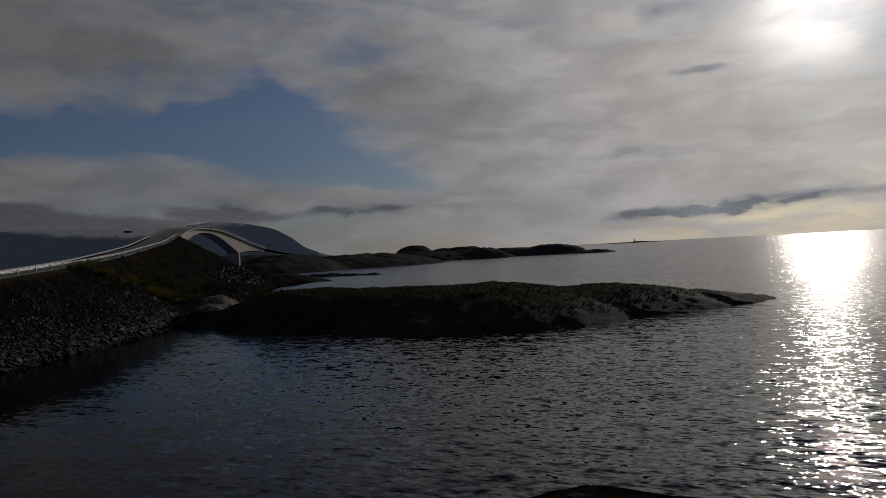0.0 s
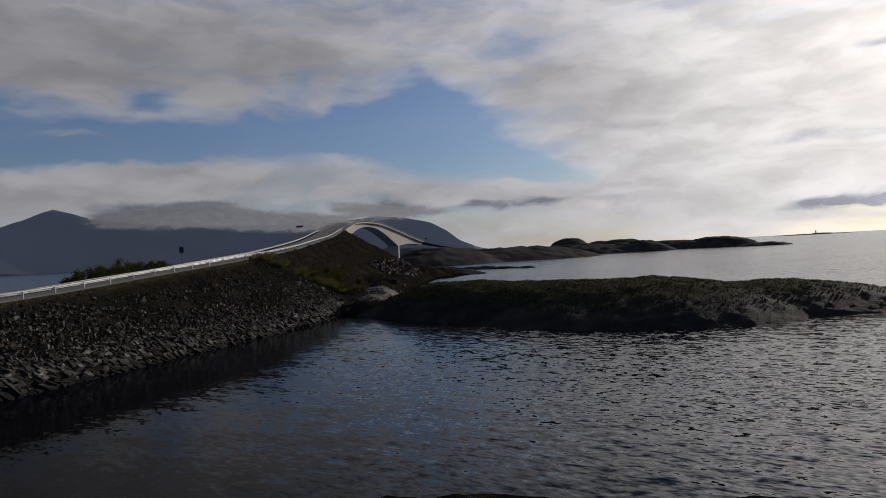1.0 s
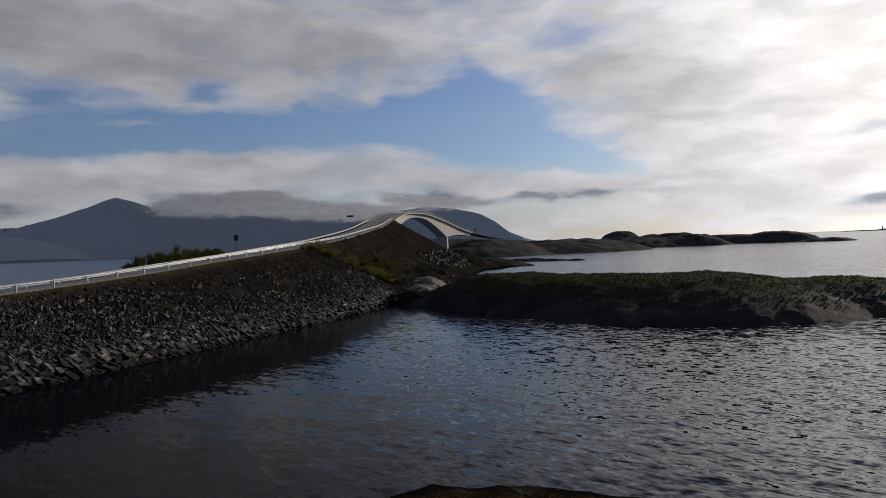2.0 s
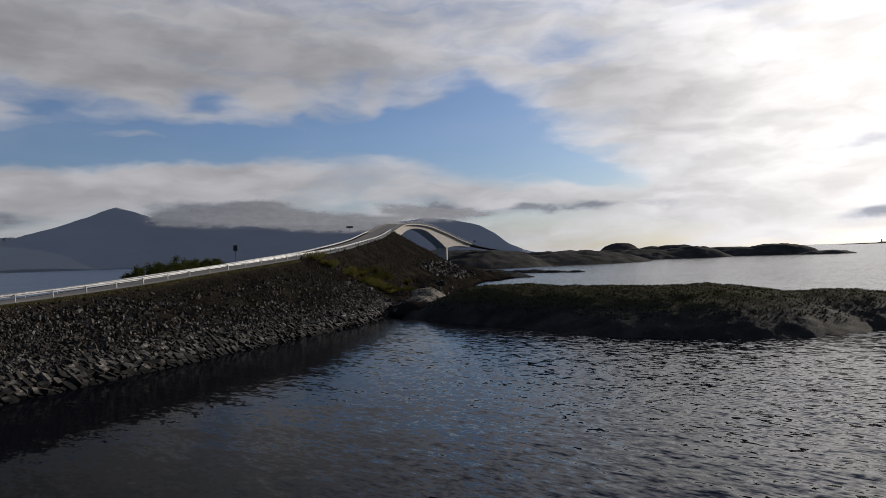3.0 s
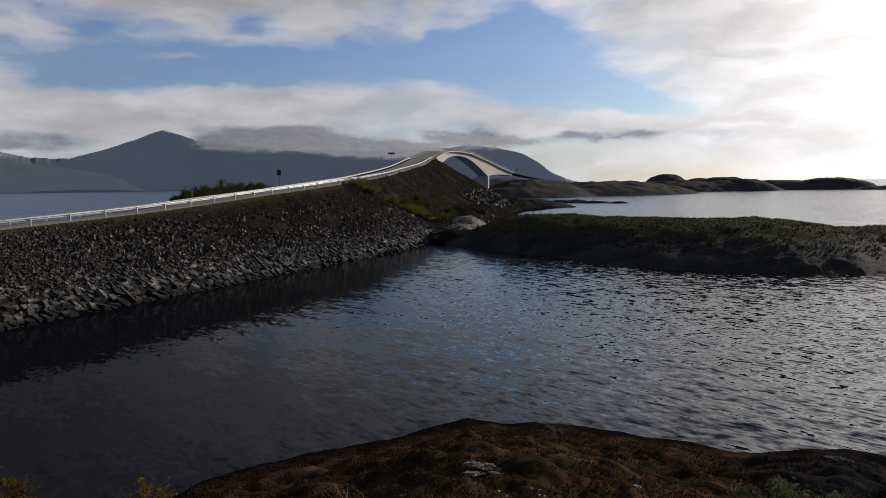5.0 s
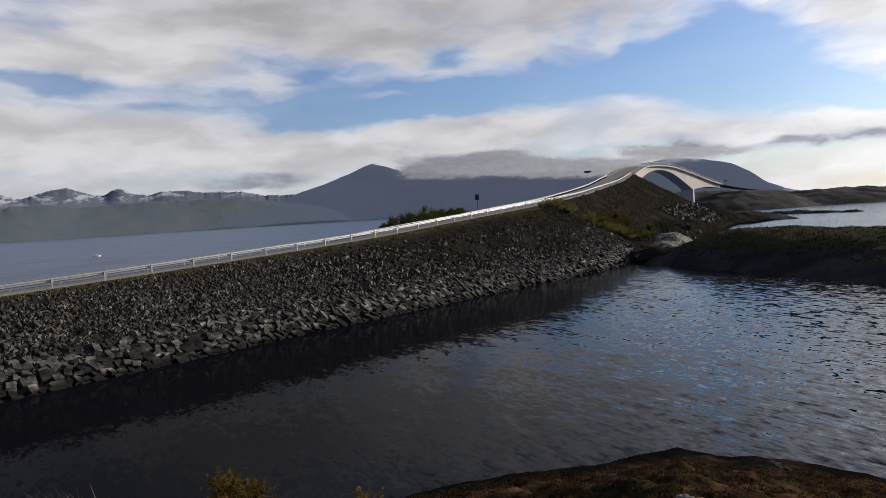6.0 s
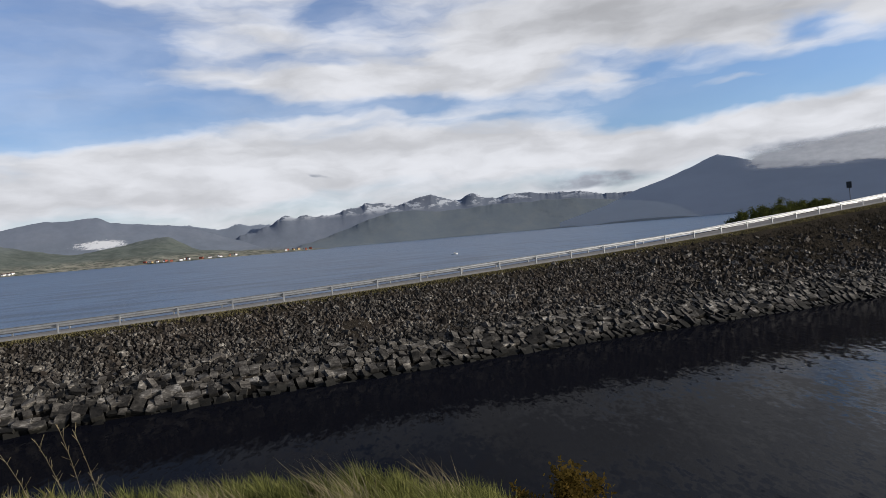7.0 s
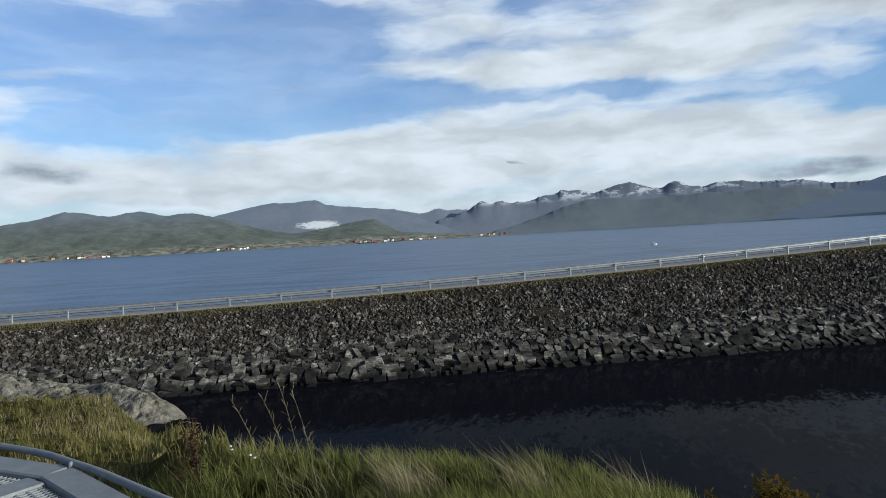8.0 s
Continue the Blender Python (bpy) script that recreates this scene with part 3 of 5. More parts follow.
# ---- causeway and bluff ----
NATURAL = ((-62, 150, 34, 22, 80, 5.0), (-50, 118, 20, 12, 75, 2.6), (-80, 205, 30, 26, 80, 7.0), (-62, 250, 26, 12, 95, 2.2), (-36, 104, 9, 6, 0, 1.3), (-78, 240, 24, 24, 90, 6.0))


def causeway_height(x, y):
    d = np.hypot(LINE[:, 0] - x, LINE[:, 1] - y)
    k = int(np.argmin(d))
    a, b = LINE[max(0, k - 1)], LINE[min(len(LINE) - 1, k + 1)]
    h = b[:2] - a[:2]
    h = h / np.linalg.norm(h)
    off = (x - LINE[k, 0]) * h[1] - (y - LINE[k, 1]) * h[0]      # to the right, the bay side
    s = RUN[k] + (x - LINE[k, 0]) * h[0] + (y - LINE[k, 1]) * h[1]
    zr = float(np.interp(s, RUN, LINE[:, 2]))
    past = max(0.0, s - BRIDGE0)
    slope = 1.47 + 0.2 * smooth(y, 110, 190)
    beyond = max(0.0, off - 1.3, -off - 9.3)
    z = zr - 0.06 - crossfall(s) * clamp(-off, 0.0, 9.3) - 0.25 * smooth(beyond, 0, 1.0) - beyond / slope - past / 1.5
    rough = fbm(x * 0.25, y * 0.25) * 0.22 * clamp(beyond / 2)
    nat = hills(x, y, NATURAL)
    nat += (fbm(x * 0.12, y * 0.12, 3) * 1.1 + fbm(x * 0.5, y * 0.5, 5) * 0.3) * clamp((nat + 3) / 3)
    return max(z + rough, nat, -2.5)


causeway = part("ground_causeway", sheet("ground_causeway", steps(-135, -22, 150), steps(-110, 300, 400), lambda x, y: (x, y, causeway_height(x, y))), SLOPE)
tagged(causeway, "rubble-faced earth causeway running across the bay to the bridge", "causeway", kind="structure")

s0, s1 = run_at(-108), run_at(480)


def carriageway(s, off):
    p, q, left = on_line(s)
    return tuple(p + left * off + np.array([0, 0, 0.01 - crossfall(s) * off - 0.006 * (off - 0.7)]))


road = part("road", sheet("road", steps(s0, s1, int((s1 - s0) / 2.5)), (0.7, 4.0, 7.4), carriageway), ASPHALT)
tagged(road, "grey asphalt two-lane road over the causeway", "road", kind="structure")
shoulder = part("pavement_shoulder", swept("pavement_shoulder", ((-0.9, -0.04), (0.696, 0.0)), s0, BRIDGE0, 2.5, 0.012), GRAVEL)
tagged(shoulder, "pale gravel shoulder beside the asphalt", "shoulder", kind="structure")


# ---- guardrails ----
def guardrail(offset, face, a, b, drop=0.0):
    rail = tagged(new("guardrail"), "galvanised steel guardrail with a corrugated beam on posts along the road", "guardrail", group="guardrails of the causeway")
    ridges = ((0.0, 0.79), (0.012, 0.775), (0.083, 0.735), (0.083, 0.70), (0.0, 0.645), (0.0, 0.605), (0.083, 0.55), (0.083, 0.515), (0.012, 0.475), (0.0, 0.46))
    w = [(x, z) for x, z in ridges] + [(x - 0.012, z - 0.004) for x, z in reversed(ridges)]
    w = [(offset + face * (x + 0.075), z) for x, z in w]
    part("rail", swept("rail", w, a, b, 4.0, -drop, closed=True), STEEL, rail, "corrugated steel beam")
    bm = bmesh.new()
    bmesh.ops.create_cube(bm, size=1.0, matrix=Matrix.Translation((0, 0, 0.19)) @ Matrix.Diagonal((0.13, 0.11, 0.94, 1)))
    bmesh.ops.bevel(bm, geom=bm.edges[:], offset=0.012, segments=1, affect="EDGES")
    me = bpy.data.meshes.new("post")
    bm.to_mesh(me)
    bm.free()
    me.materials.append(STEEL)
    s = a
    first = run_at(22.05) % 4.0
    s = a - (a % 4.0) + first
    while s < b:
        p, q, left = on_line(s)
        ob = new("post", me)
        ob.parent = rail
        ob.matrix_basis = Matrix.Translation(Vector(p + left * offset) - Vector((0, 0, drop + crossfall(s) * offset))) @ pose(0, 0, 0, 0, 0, math.degrees(math.atan2(q[1], q[0])))
        s += 4.0
    return rail


guardrail(0.0, 1, s0, BRIDGE0)
guardrail(8.1, -1, s0, BRIDGE0, 0.30)


# ---- bridge ----
bridge = tagged(new("bridge"), "pale concrete cantilever road bridge arching high over the sound", "bridge")
PIER1, PIER2 = run_at(238), run_at(362)


def depth(s):
    """Depth of the haunched girder: deep over the two piers, thin at midspan and ends."""
    d = min(abs(s - PIER1), abs(s - PIER2))
    reach = (PIER2 - PIER1) / 2
    return 2.0 + 6.0 * max(0.0, 1 - d / reach) ** 1.9


def girder(s, k):
    p, q, left = on_line(s)
    d = depth(s)
    section = ((-0.6, -0.1), (-0.6, -0.5), (0.9, -0.9), (1.3, -d), (6.8, -d), (7.2, -0.9), (8.7, -0.5), (8.7, -0.1), (-0.6, -0.1))
    o, z = section[k]
    return tuple(p + left * o + np.array([0, 0, z]))


me = sheet("girder", steps(BRIDGE0, BRIDGE1, 70), list(range(9)), girder)
me.polygons.foreach_set("use_smooth", [False] * len(me.polygons))
part("girder", me, CONCRETE, bridge, "haunched pale concrete box girder")
for s in (PIER1, PIER2):
    p, q, left = on_line(s)
    bm = bmesh.new()
    top = p[2] - depth(s) + 0.4
    bmesh.ops.create_cube(bm, size=1.0, matrix=Matrix.Translation((0, 0, (top - 2) / 2)) @ Matrix.Diagonal((3.0, 6.2, top + 2, 1)))
    bmesh.ops.bevel(bm, geom=bm.edges[:], offset=0.15, segments=2, affect="EDGES")
    ob = part("pier", bm, CONCRETE, bridge, "slab-like concrete pier")
    c = p + left * 4.05
    ob.matrix_basis = Matrix.Translation((c[0], c[1], 0)) @ pose(0, 0, 0, 0, 0, math.degrees(math.atan2(q[1], q[0])))
for o in (-0.45, 8.55):
    for z in (0.45, 1.0):
        part("railing_bar", swept("railing_bar", ((o, z), (o + 0.04, z + 0.035), (o, z + 0.07), (o - 0.04, z + 0.035)), BRIDGE0 - 12, BRIDGE1, 4.0, closed=True), STEEL, bridge, "steel railing bar")
    bar = bmesh.new()
    bmesh.ops.create_cube(bar, size=1.0, matrix=Matrix.Translation((0, 0, 0.5)) @ Matrix.Diagonal((0.09, 0.09, 1.1, 1)))
    me = bpy.data.meshes.new("railing_post")
    bar.to_mesh(me)
    bar.free()
    me.materials.append(STEEL)
    for k in range(int((BRIDGE1 - BRIDGE0) / 3.0)):
        p, q, left = on_line(BRIDGE0 + 3.0 * k)
        ob = new("railing_post", me)
        ob.parent = bridge
        ob.matrix_basis = Matrix.Translation(Vector(p + left * o)) @ pose(0, 0, 0, 0, 0, math.degrees(math.atan2(q[1], q[0])))
    # edge beam coloured dark for the shadow and backlit railing along the deck
    part("kerb", swept("kerb", ((o - 0.2, -0.1), (o - 0.2, 0.2), (o + 0.2, 0.2), (o + 0.2, -0.1)), BRIDGE0, BRIDGE1, 4.0), SHADECONCRETE, bridge, "edge beam coloured dark as deck-edge shade")

# ---- islets and headland ----
ISLET = ((-20, 101, 19, 13, -25, 4.6), (-8, 99, 22, 17, -20, 4.4), (4, 96, 24, 22, -5, 4.3), (18, 97, 24, 15, 5, 3.5), (30, 97, 18, 8, 8, 2.1), (-32, 103, 8, 7, 0, 1.4))


def islet_height(x, y):
    z = hills(x, y, ISLET)
    return z + (fbm(x * 0.09, y * 0.09, 7) * 0.4 + fbm(x * 0.35, y * 0.35, 9) * 0.2 + fbm(x * 1.2, y * 1.2, 2) * 0.16) * clamp((z + 2.5) / 2.5)


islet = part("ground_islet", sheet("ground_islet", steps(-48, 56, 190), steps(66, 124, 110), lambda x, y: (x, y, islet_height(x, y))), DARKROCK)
tagged(islet, "low dark rocky islet with mossy turf on its crown", "islet", kind="structure")

HEAD = ((-70, 520, 78, 60, 40, 9.6), (-125, 460, 60, 60, 90, 12.0), (-20, 640, 70, 40, 10, 9.0), (-29, 660, 26, 30, 0, 15.5), (30, 650, 40, 30, 0, 9.6), (-200, 600, 140, 90, 20, 14.0),
        (110, 690, 40, 28, -10, 10.0), (85, 690, 30, 25, 0, 7.0), (140, 640, 24, 14, 0, 3.0))


def head_height(x, y):
    z = hills(x, y, HEAD)
    return z + (fbm(x * 0.03, y * 0.03, 11) * 1.3 + fbm(x * 0.12, y * 0.12, 13) * 1.3 + fbm(x * 0.4, y * 0.4, 17) * 0.4) * clamp((z + 2.5) / 4)


head = part("ground_headland", sheet("ground_headland", steps(-330, 180, 190), steps(385, 760, 130), lambda x, y: (x, y, head_height(x, y))), HEADROCK)
tagged(head, "low dark headland with rounded rock knolls", "headland", kind="structure")
SHOALS = ((-58, 318, 17, 5, 10, 1.3), (-45, 313, 10, 3, -5, 0.9), (-33, 308, 5, 2.5, 15, 0.8), (-80, 325, 14, 10, 0, 2.0), (-60, 285, 10, 7, 30, 1.2), (-52, 262, 8, 8, 0, 1.0))
shoal = part("ground_shoal", sheet("ground_shoal", steps(-110, -22, 110), steps(250, 345, 110), lambda x, y: (x, y, hills(x, y, SHOALS) + fbm(x * 0.3, y * 0.3, 4) * 0.5)), DARKROCK)
tagged(shoal, "wet black skerries awash in the channel", "skerry", kind="structure")
FAR = ((0, 1500, 45, 40, 0, 14), (45, 1500, 60, 40, 0, 16), (-20, 1520, 60, 40, 0, 10), (150, 1560, 80, 40, 0, 8))
far = part("ground_skerry", sheet("ground_skerry", steps(-110, 260, 90), steps(1430, 1620, 40), lambda x, y: (x, y, hills(x, y, FAR) + fbm(x * 0.02, y * 0.02, 4) * 2)), HEADROCK)
tagged(far, "distant bare rock island low on the horizon", "island", kind="structure")


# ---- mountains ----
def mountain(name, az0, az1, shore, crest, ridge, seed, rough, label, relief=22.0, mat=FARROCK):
    """A range seen over the water: its ridge runs through a few (azimuth, elevation) summits and saddles."""
    ra, re = [p[0] for p in ridge], [p[1] for p in ridge]
    fine_a = np.linspace(ra[0], ra[-1], 700)
    raw = np.interp(fine_a, ra, re)
    soft = np.convolve(np.pad(raw, 8, mode="edge"), np.hanning(17) / np.hanning(17).sum(), mode="valid")
    wide = np.convolve(np.pad(raw, 50, mode="edge"), np.hanning(101) / np.hanning(101).sum(), mode="valid")

    def place(a, t):
        top = float(np.interp(a, fine_a, soft)) + (fbm(a * 0.9, seed, 0.3, 5) * rough + fbm(a * 5.0, seed, 0.7, 3) * rough * 0.25) * t ** 3
        edge = smooth(min(a - az0, az1 - a), 0, 2.5)
        if t > 1:
            return (*(toward(a, 0).xy * min(4940, crest + 320)), -20.0)
        r = shore + (crest - shore) * t + fbm(a * 0.12, seed + 4, 0, 2) * 40 * (1 - t)
        p = toward(a, 0).xy * r
        zt = (9.5 + crest * math.tan(radians(float(np.interp(a, fine_a, wide)) * (1 - t ** 2) + top * t ** 2))) * edge
        spur = fbm(a * 0.40 + t * 0.7, t * 2.6, seed, 3) + 0.3 * fbm(a * 1.3 - t * 1.6, t * 5.0, seed + 2, 2)
        z = zt * (0.8 * t + 0.2 * t * t) + spur * relief * math.sin(math.pi * t) * edge - 4 * (t == 0)
        return (p.x, p.y, z)
    ob = part(name, sheet(name, steps(az0, az1, int((az1 - az0) * 10)), steps(0, 1, 40) + [1.05], place), mat)
    return tagged(ob, label, "mountain", kind="structure")


CAPE = ((8, 0.05), (10.3, 0.3), (11.7, 0.9), (12.7, 1.75), (14.05, 2.5), (16.3, 3.05), (18.6, 3.3), (20.1, 3.1), (23.4, 2.95), (28.2, 2.9), (34.9, 3.15), (38.1, 3.4), (40.4, 3.7),
        (42.2, 4.3), (43.2, 4.6), (44, 4.3), (45.3, 3.75), (47.5, 3.0), (49.6, 2.4), (52, 1.4), (56, 0.3))
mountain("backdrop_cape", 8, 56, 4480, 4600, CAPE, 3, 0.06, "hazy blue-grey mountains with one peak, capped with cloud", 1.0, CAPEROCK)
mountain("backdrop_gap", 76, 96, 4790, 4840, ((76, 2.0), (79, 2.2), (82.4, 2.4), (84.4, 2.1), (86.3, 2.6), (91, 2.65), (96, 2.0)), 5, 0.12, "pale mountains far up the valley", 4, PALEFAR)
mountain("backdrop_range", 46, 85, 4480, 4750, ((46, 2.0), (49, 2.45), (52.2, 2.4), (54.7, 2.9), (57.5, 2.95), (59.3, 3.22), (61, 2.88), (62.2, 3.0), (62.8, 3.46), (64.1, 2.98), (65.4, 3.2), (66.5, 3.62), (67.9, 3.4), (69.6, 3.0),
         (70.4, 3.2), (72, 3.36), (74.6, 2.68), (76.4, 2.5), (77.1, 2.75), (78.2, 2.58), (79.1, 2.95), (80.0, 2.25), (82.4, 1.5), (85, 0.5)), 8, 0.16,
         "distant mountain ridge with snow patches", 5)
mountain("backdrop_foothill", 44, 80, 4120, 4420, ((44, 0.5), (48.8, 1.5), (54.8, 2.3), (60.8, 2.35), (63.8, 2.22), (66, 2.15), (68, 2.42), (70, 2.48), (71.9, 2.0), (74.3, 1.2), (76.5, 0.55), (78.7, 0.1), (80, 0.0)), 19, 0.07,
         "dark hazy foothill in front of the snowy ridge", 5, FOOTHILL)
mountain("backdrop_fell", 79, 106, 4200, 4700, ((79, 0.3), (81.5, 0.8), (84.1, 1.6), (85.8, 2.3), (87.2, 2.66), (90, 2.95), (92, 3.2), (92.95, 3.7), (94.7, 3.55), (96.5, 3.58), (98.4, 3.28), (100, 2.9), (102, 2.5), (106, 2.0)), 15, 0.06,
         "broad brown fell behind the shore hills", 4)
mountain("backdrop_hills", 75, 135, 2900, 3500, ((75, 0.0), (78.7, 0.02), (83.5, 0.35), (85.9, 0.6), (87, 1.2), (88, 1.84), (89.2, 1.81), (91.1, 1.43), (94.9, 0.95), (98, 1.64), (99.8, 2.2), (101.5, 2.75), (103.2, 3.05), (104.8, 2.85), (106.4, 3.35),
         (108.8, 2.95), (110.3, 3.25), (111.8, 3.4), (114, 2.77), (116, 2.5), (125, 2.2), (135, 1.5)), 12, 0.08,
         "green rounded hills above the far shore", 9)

# low spits of land under the mountains
for a, half, top in ((49.0, 4.2, 12.0), (55.5, 1.6, 7.0), (60.4, 1.0, 9.0), (72.6, 1.4, 9.0)):
    c = toward(a, 0).xy * 3650
    side = Vector((c.y, -c.x)).normalized()
    wide_ = 3650 * math.tan(radians(half))
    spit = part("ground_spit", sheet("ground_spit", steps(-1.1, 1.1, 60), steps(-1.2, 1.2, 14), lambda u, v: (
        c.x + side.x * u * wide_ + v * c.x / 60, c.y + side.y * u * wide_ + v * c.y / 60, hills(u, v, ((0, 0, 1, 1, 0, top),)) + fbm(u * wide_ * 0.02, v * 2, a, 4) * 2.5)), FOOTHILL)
    tagged(spit, "low wooded spit of land on the far side of the fjord", "shore", kind="structure")


# ---- haze veil added before the mountain and cloud lying on it ----
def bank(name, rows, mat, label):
    """An upright sheet for haze and cloud: azimuth, distance, lower and upper edge in degrees."""
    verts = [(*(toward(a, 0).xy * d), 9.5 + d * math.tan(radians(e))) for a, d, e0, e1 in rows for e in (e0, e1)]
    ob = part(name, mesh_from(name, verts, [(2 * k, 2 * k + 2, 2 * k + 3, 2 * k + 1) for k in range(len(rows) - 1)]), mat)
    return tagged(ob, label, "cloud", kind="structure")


# sheet added for haze, cut to the ridge line to lighten the cape
bank("backdrop_haze_veil", [(a, 3700 / math.cos(radians(a - 34)), -0.12, float(np.interp(a, [q[0] for q in CAPE], [q[1] for q in CAPE]))) for a in steps(10.5, 55.9, 140)], HAZE,
     "veil sheet cut to the ridge, standing in for blue sea haze")
bank("backdrop_cloud", [(a, 3560, 1.4, 6.2) for a in steps(9, 44, 40)], CLOUD, "grey cloud bank resting on the mountain tops")

# ---- near ground ----
SHORE = ((-180, 70), (-60, 62), (-38, 28), (-26, 26.6), (-20, 26.1), (-11, 26.4), (-5, 24.9), (-1, 24.9), (4, 25.4), (10, 26.0), (19, 26.6), (25, 24.9), (32, 24.1), (37, 23.4), (42, 22.8), (50, 20.5),
         (66, 20), (78, 21.5), (90, 25), (100, 29), (104, 32), (106, 36.5), (108.5, 43), (111, 53), (117, 57), (125, 68), (180, 70))


POOL = 2.55            # water level of the rock pool


def near_height(x, y):
    r = math.hypot(x, y)
    a = math.degrees(math.atan2(-x, y))
    left = smooth(a, 46, 66) * (1 - smooth(a, 104, 111))
    low = smooth(a, 104, 111) * (1 - smooth(a, 128, 150))
    shore = float(np.interp(a, [p[0] for p in SHORE], [p[1] for p in SHORE])) + fbm(x * 0.25 / max(r, 1) * 12, y * 0.25 / max(r, 1) * 12, 5) * 0.5 + fbm(x / max(r, 1) * 9, y / max(r, 1) * 9, 6) * 0.45
    t = r / shore
    if t >= 1:
        return max(-2.5, -14 * (t - 1))
    front = 7.4 * (1 - t) ** 1.12
    bank = 7.4 - (1.15 + 0.28 * smooth(a, 80, 97)) * smooth(r, 3, 8.5) - 6.0 * smooth(t, 0.38, 0.85)
    meadow = 1.2 + 6.2 * (1 - clamp(r / 46)) ** 1.35 - 1.4 * smooth(t, 0.8, 1.0)
    z = (front * (1 - left) + bank * left) * (1 - low) + meadow * low
    z += (fbm(x * 0.15, y * 0.15, 21) * 0.5 + fbm(x * 0.55, y * 0.55, 23) * 0.22 + fbm(x * 1.6, y * 1.6, 25) * 0.16 + fbm(x * 4, y * 4, 27) * 0.05) * smooth(r, 2.5, 9.0) * clamp(6 * (1 - t)) * (1 - 0.6 * left)
    pool = smooth(math.hypot((x - 5.2) / 0.8, (y - 15.4) / 0.34), 0.8, 1.5)
    return max(z * pool + (POOL - 0.05) * (1 - pool), -2.5)


near_rings = steps(0.0, 12, 80) + steps(12.15, 27, 110) + steps(27.3, 45, 50) + steps(46, 75, 16)
near = part("ground_knoll", sheet("ground_knoll", steps(math.radians(-45), math.radians(135), 420) + steps(math.radians(140), math.radians(315), 50), near_rings, lambda a, r: (0.15 + r * math.cos(a), r * math.sin(a) - 0.2, near_height(0.15 + r * math.cos(a), r * math.sin(a) - 0.2))), HEATH)
tagged(near, "heather and moss covered rocky knoll sloping to the water", "knoll", kind="structure")


# pale ledges of bare rock at the water's edge
def ledge_height(x, y, rows):
    """Smooth slabs parted by long cracks that run down towards the water."""
    u, v = x * 0.74 + y * 0.67, y * 0.74 - x * 0.67
    crack = abs(fbm(u * 0.16, v * 0.75, 33, 4))
    z = hills(x, y, rows) + fbm(x * 0.2, y * 0.2, 31) * 0.35 - 0.50 * smooth(crack, 0.11, 0.0) - 0.12 + 0.5 * math.floor(6 * fbm(u * 0.12, v * 0.4, 36, 3)) / 6
    return z + fbm(u * 0.8, v * 2.2, 35) * 0.07 - 0.20 * smooth(abs(fbm(u * 0.5, v * 1.6, 39, 3)), 0.10, 0.0)


LEDGES = (((-47, -19.5, 14, 4.2, 42, 1.5), (-41.8, -14.8, 5.5, 2.6, 38, 0.8), (-56, -26, 9, 6, 40, 2.4), (-50, -24, 8, 5, 60, 1.8)),
          ((-39.5, 113, 7, 4.5, 70, 2.5), (-42, 122, 8, 5, 80, 3.3), (-36.5, 107, 6, 3, 60, 1.3)))
for rows in LEDGES:
    cx, cy = rows[0][0], rows[0][1]
    ledge = part("ground_ledge", sheet("ground_ledge", steps(cx - 18, cx + 18, 210), steps(cy - 18, cy + 18, 210),
                 lambda x, y: (x, y, max(-1.5, ledge_height(x, y, rows)))), PALEROCK)
    tagged(ledge, "bare pale grey rock ledge sloping into the water", "rock ledge", kind="structure")


# ---- rubble face of the causeway ----
def block_mesh(name, rng, flatness):
    """An angular quarried block, about one metre across."""
    bm = bmesh.new()
    half = [0.5 * f * rng.uniform(0.88, 1.0) for f in (1.0, 0.78, flatness)]
    skew = [rng.uniform(-0.16, 0.16) for _ in range(3)]
    for sx in (-1, 1):
        for sy in (-1, 1):
            for sz in (-1, 1):
                c = Vector((sx * half[0], sy * half[1], sz * half[2]))
                c = Vector((c.x + skew[0] * c.z, c.y + skew[1] * c.x, c.z + skew[2] * c.y)) * rng.uniform(0.84, 1.03)
                chip = rng.choice((0.08, 0.14, 0.22, 0.4))      # corners broken off by more or less
                for k in range(3):
                    d = c.copy()
                    d[k] *= 1 - chip * rng.uniform(0.7, 1.5)
                    bm.verts.new(d)
    bmesh.ops.convex_hull(bm, input=bm.verts[:])
    loose = [v for v in bm.verts if not v.link_faces]
    bmesh.ops.delete(bm, geom=loose, context="VERTS")
    bmesh.ops.triangulate(bm, faces=bm.faces[:])
    me = bpy.data.meshes.new(name)
    bm.to_mesh(me)
    bm.free()
    me.materials.append(STONE)
    return me


rng = random.Random(7)
BLOCKS = [block_mesh("stone", rng, f) for f in (0.6, 0.7, 0.8, 0.65, 0.75, 0.9, 0.55, 0.7, 0.85, 0.6, 0.8, 0.7)]
SHAPES = [(np.array([v.co[:] for v in me.vertices]), np.array([p.vertices[:] for p in me.polygons])) for me in BLOCKS]


def face_point(y, z):
    """A point of the rubble face at height z above the water."""
    s = run_at(y)
    p, q, left = on_line(s)
    slope = 1.47 + 0.2 * smooth(y, 110, 190)
    off = 1.3 + (p[2] - 0.31 - z) * slope
    return p[0] - left[0] * off, p[1] - left[1] * off


def joined_stones(rows):
    """Many stones in one mesh; rows of place, rotation and size."""
    verts, faces, n = [], [], 0
    for k, m in rows:
        v, f = SHAPES[k]
        m = np.array(m)
        verts.append(v @ m[:3, :3].T + m[:3, 3])
        faces.append(f + n)
        n += len(v)
    me = bpy.data.meshes.new("rubble")
    me.from_pydata(np.concatenate(verts).tolist(), [], np.concatenate(faces).tolist())
    me.update()
    me.materials.append(STONE)
    return me


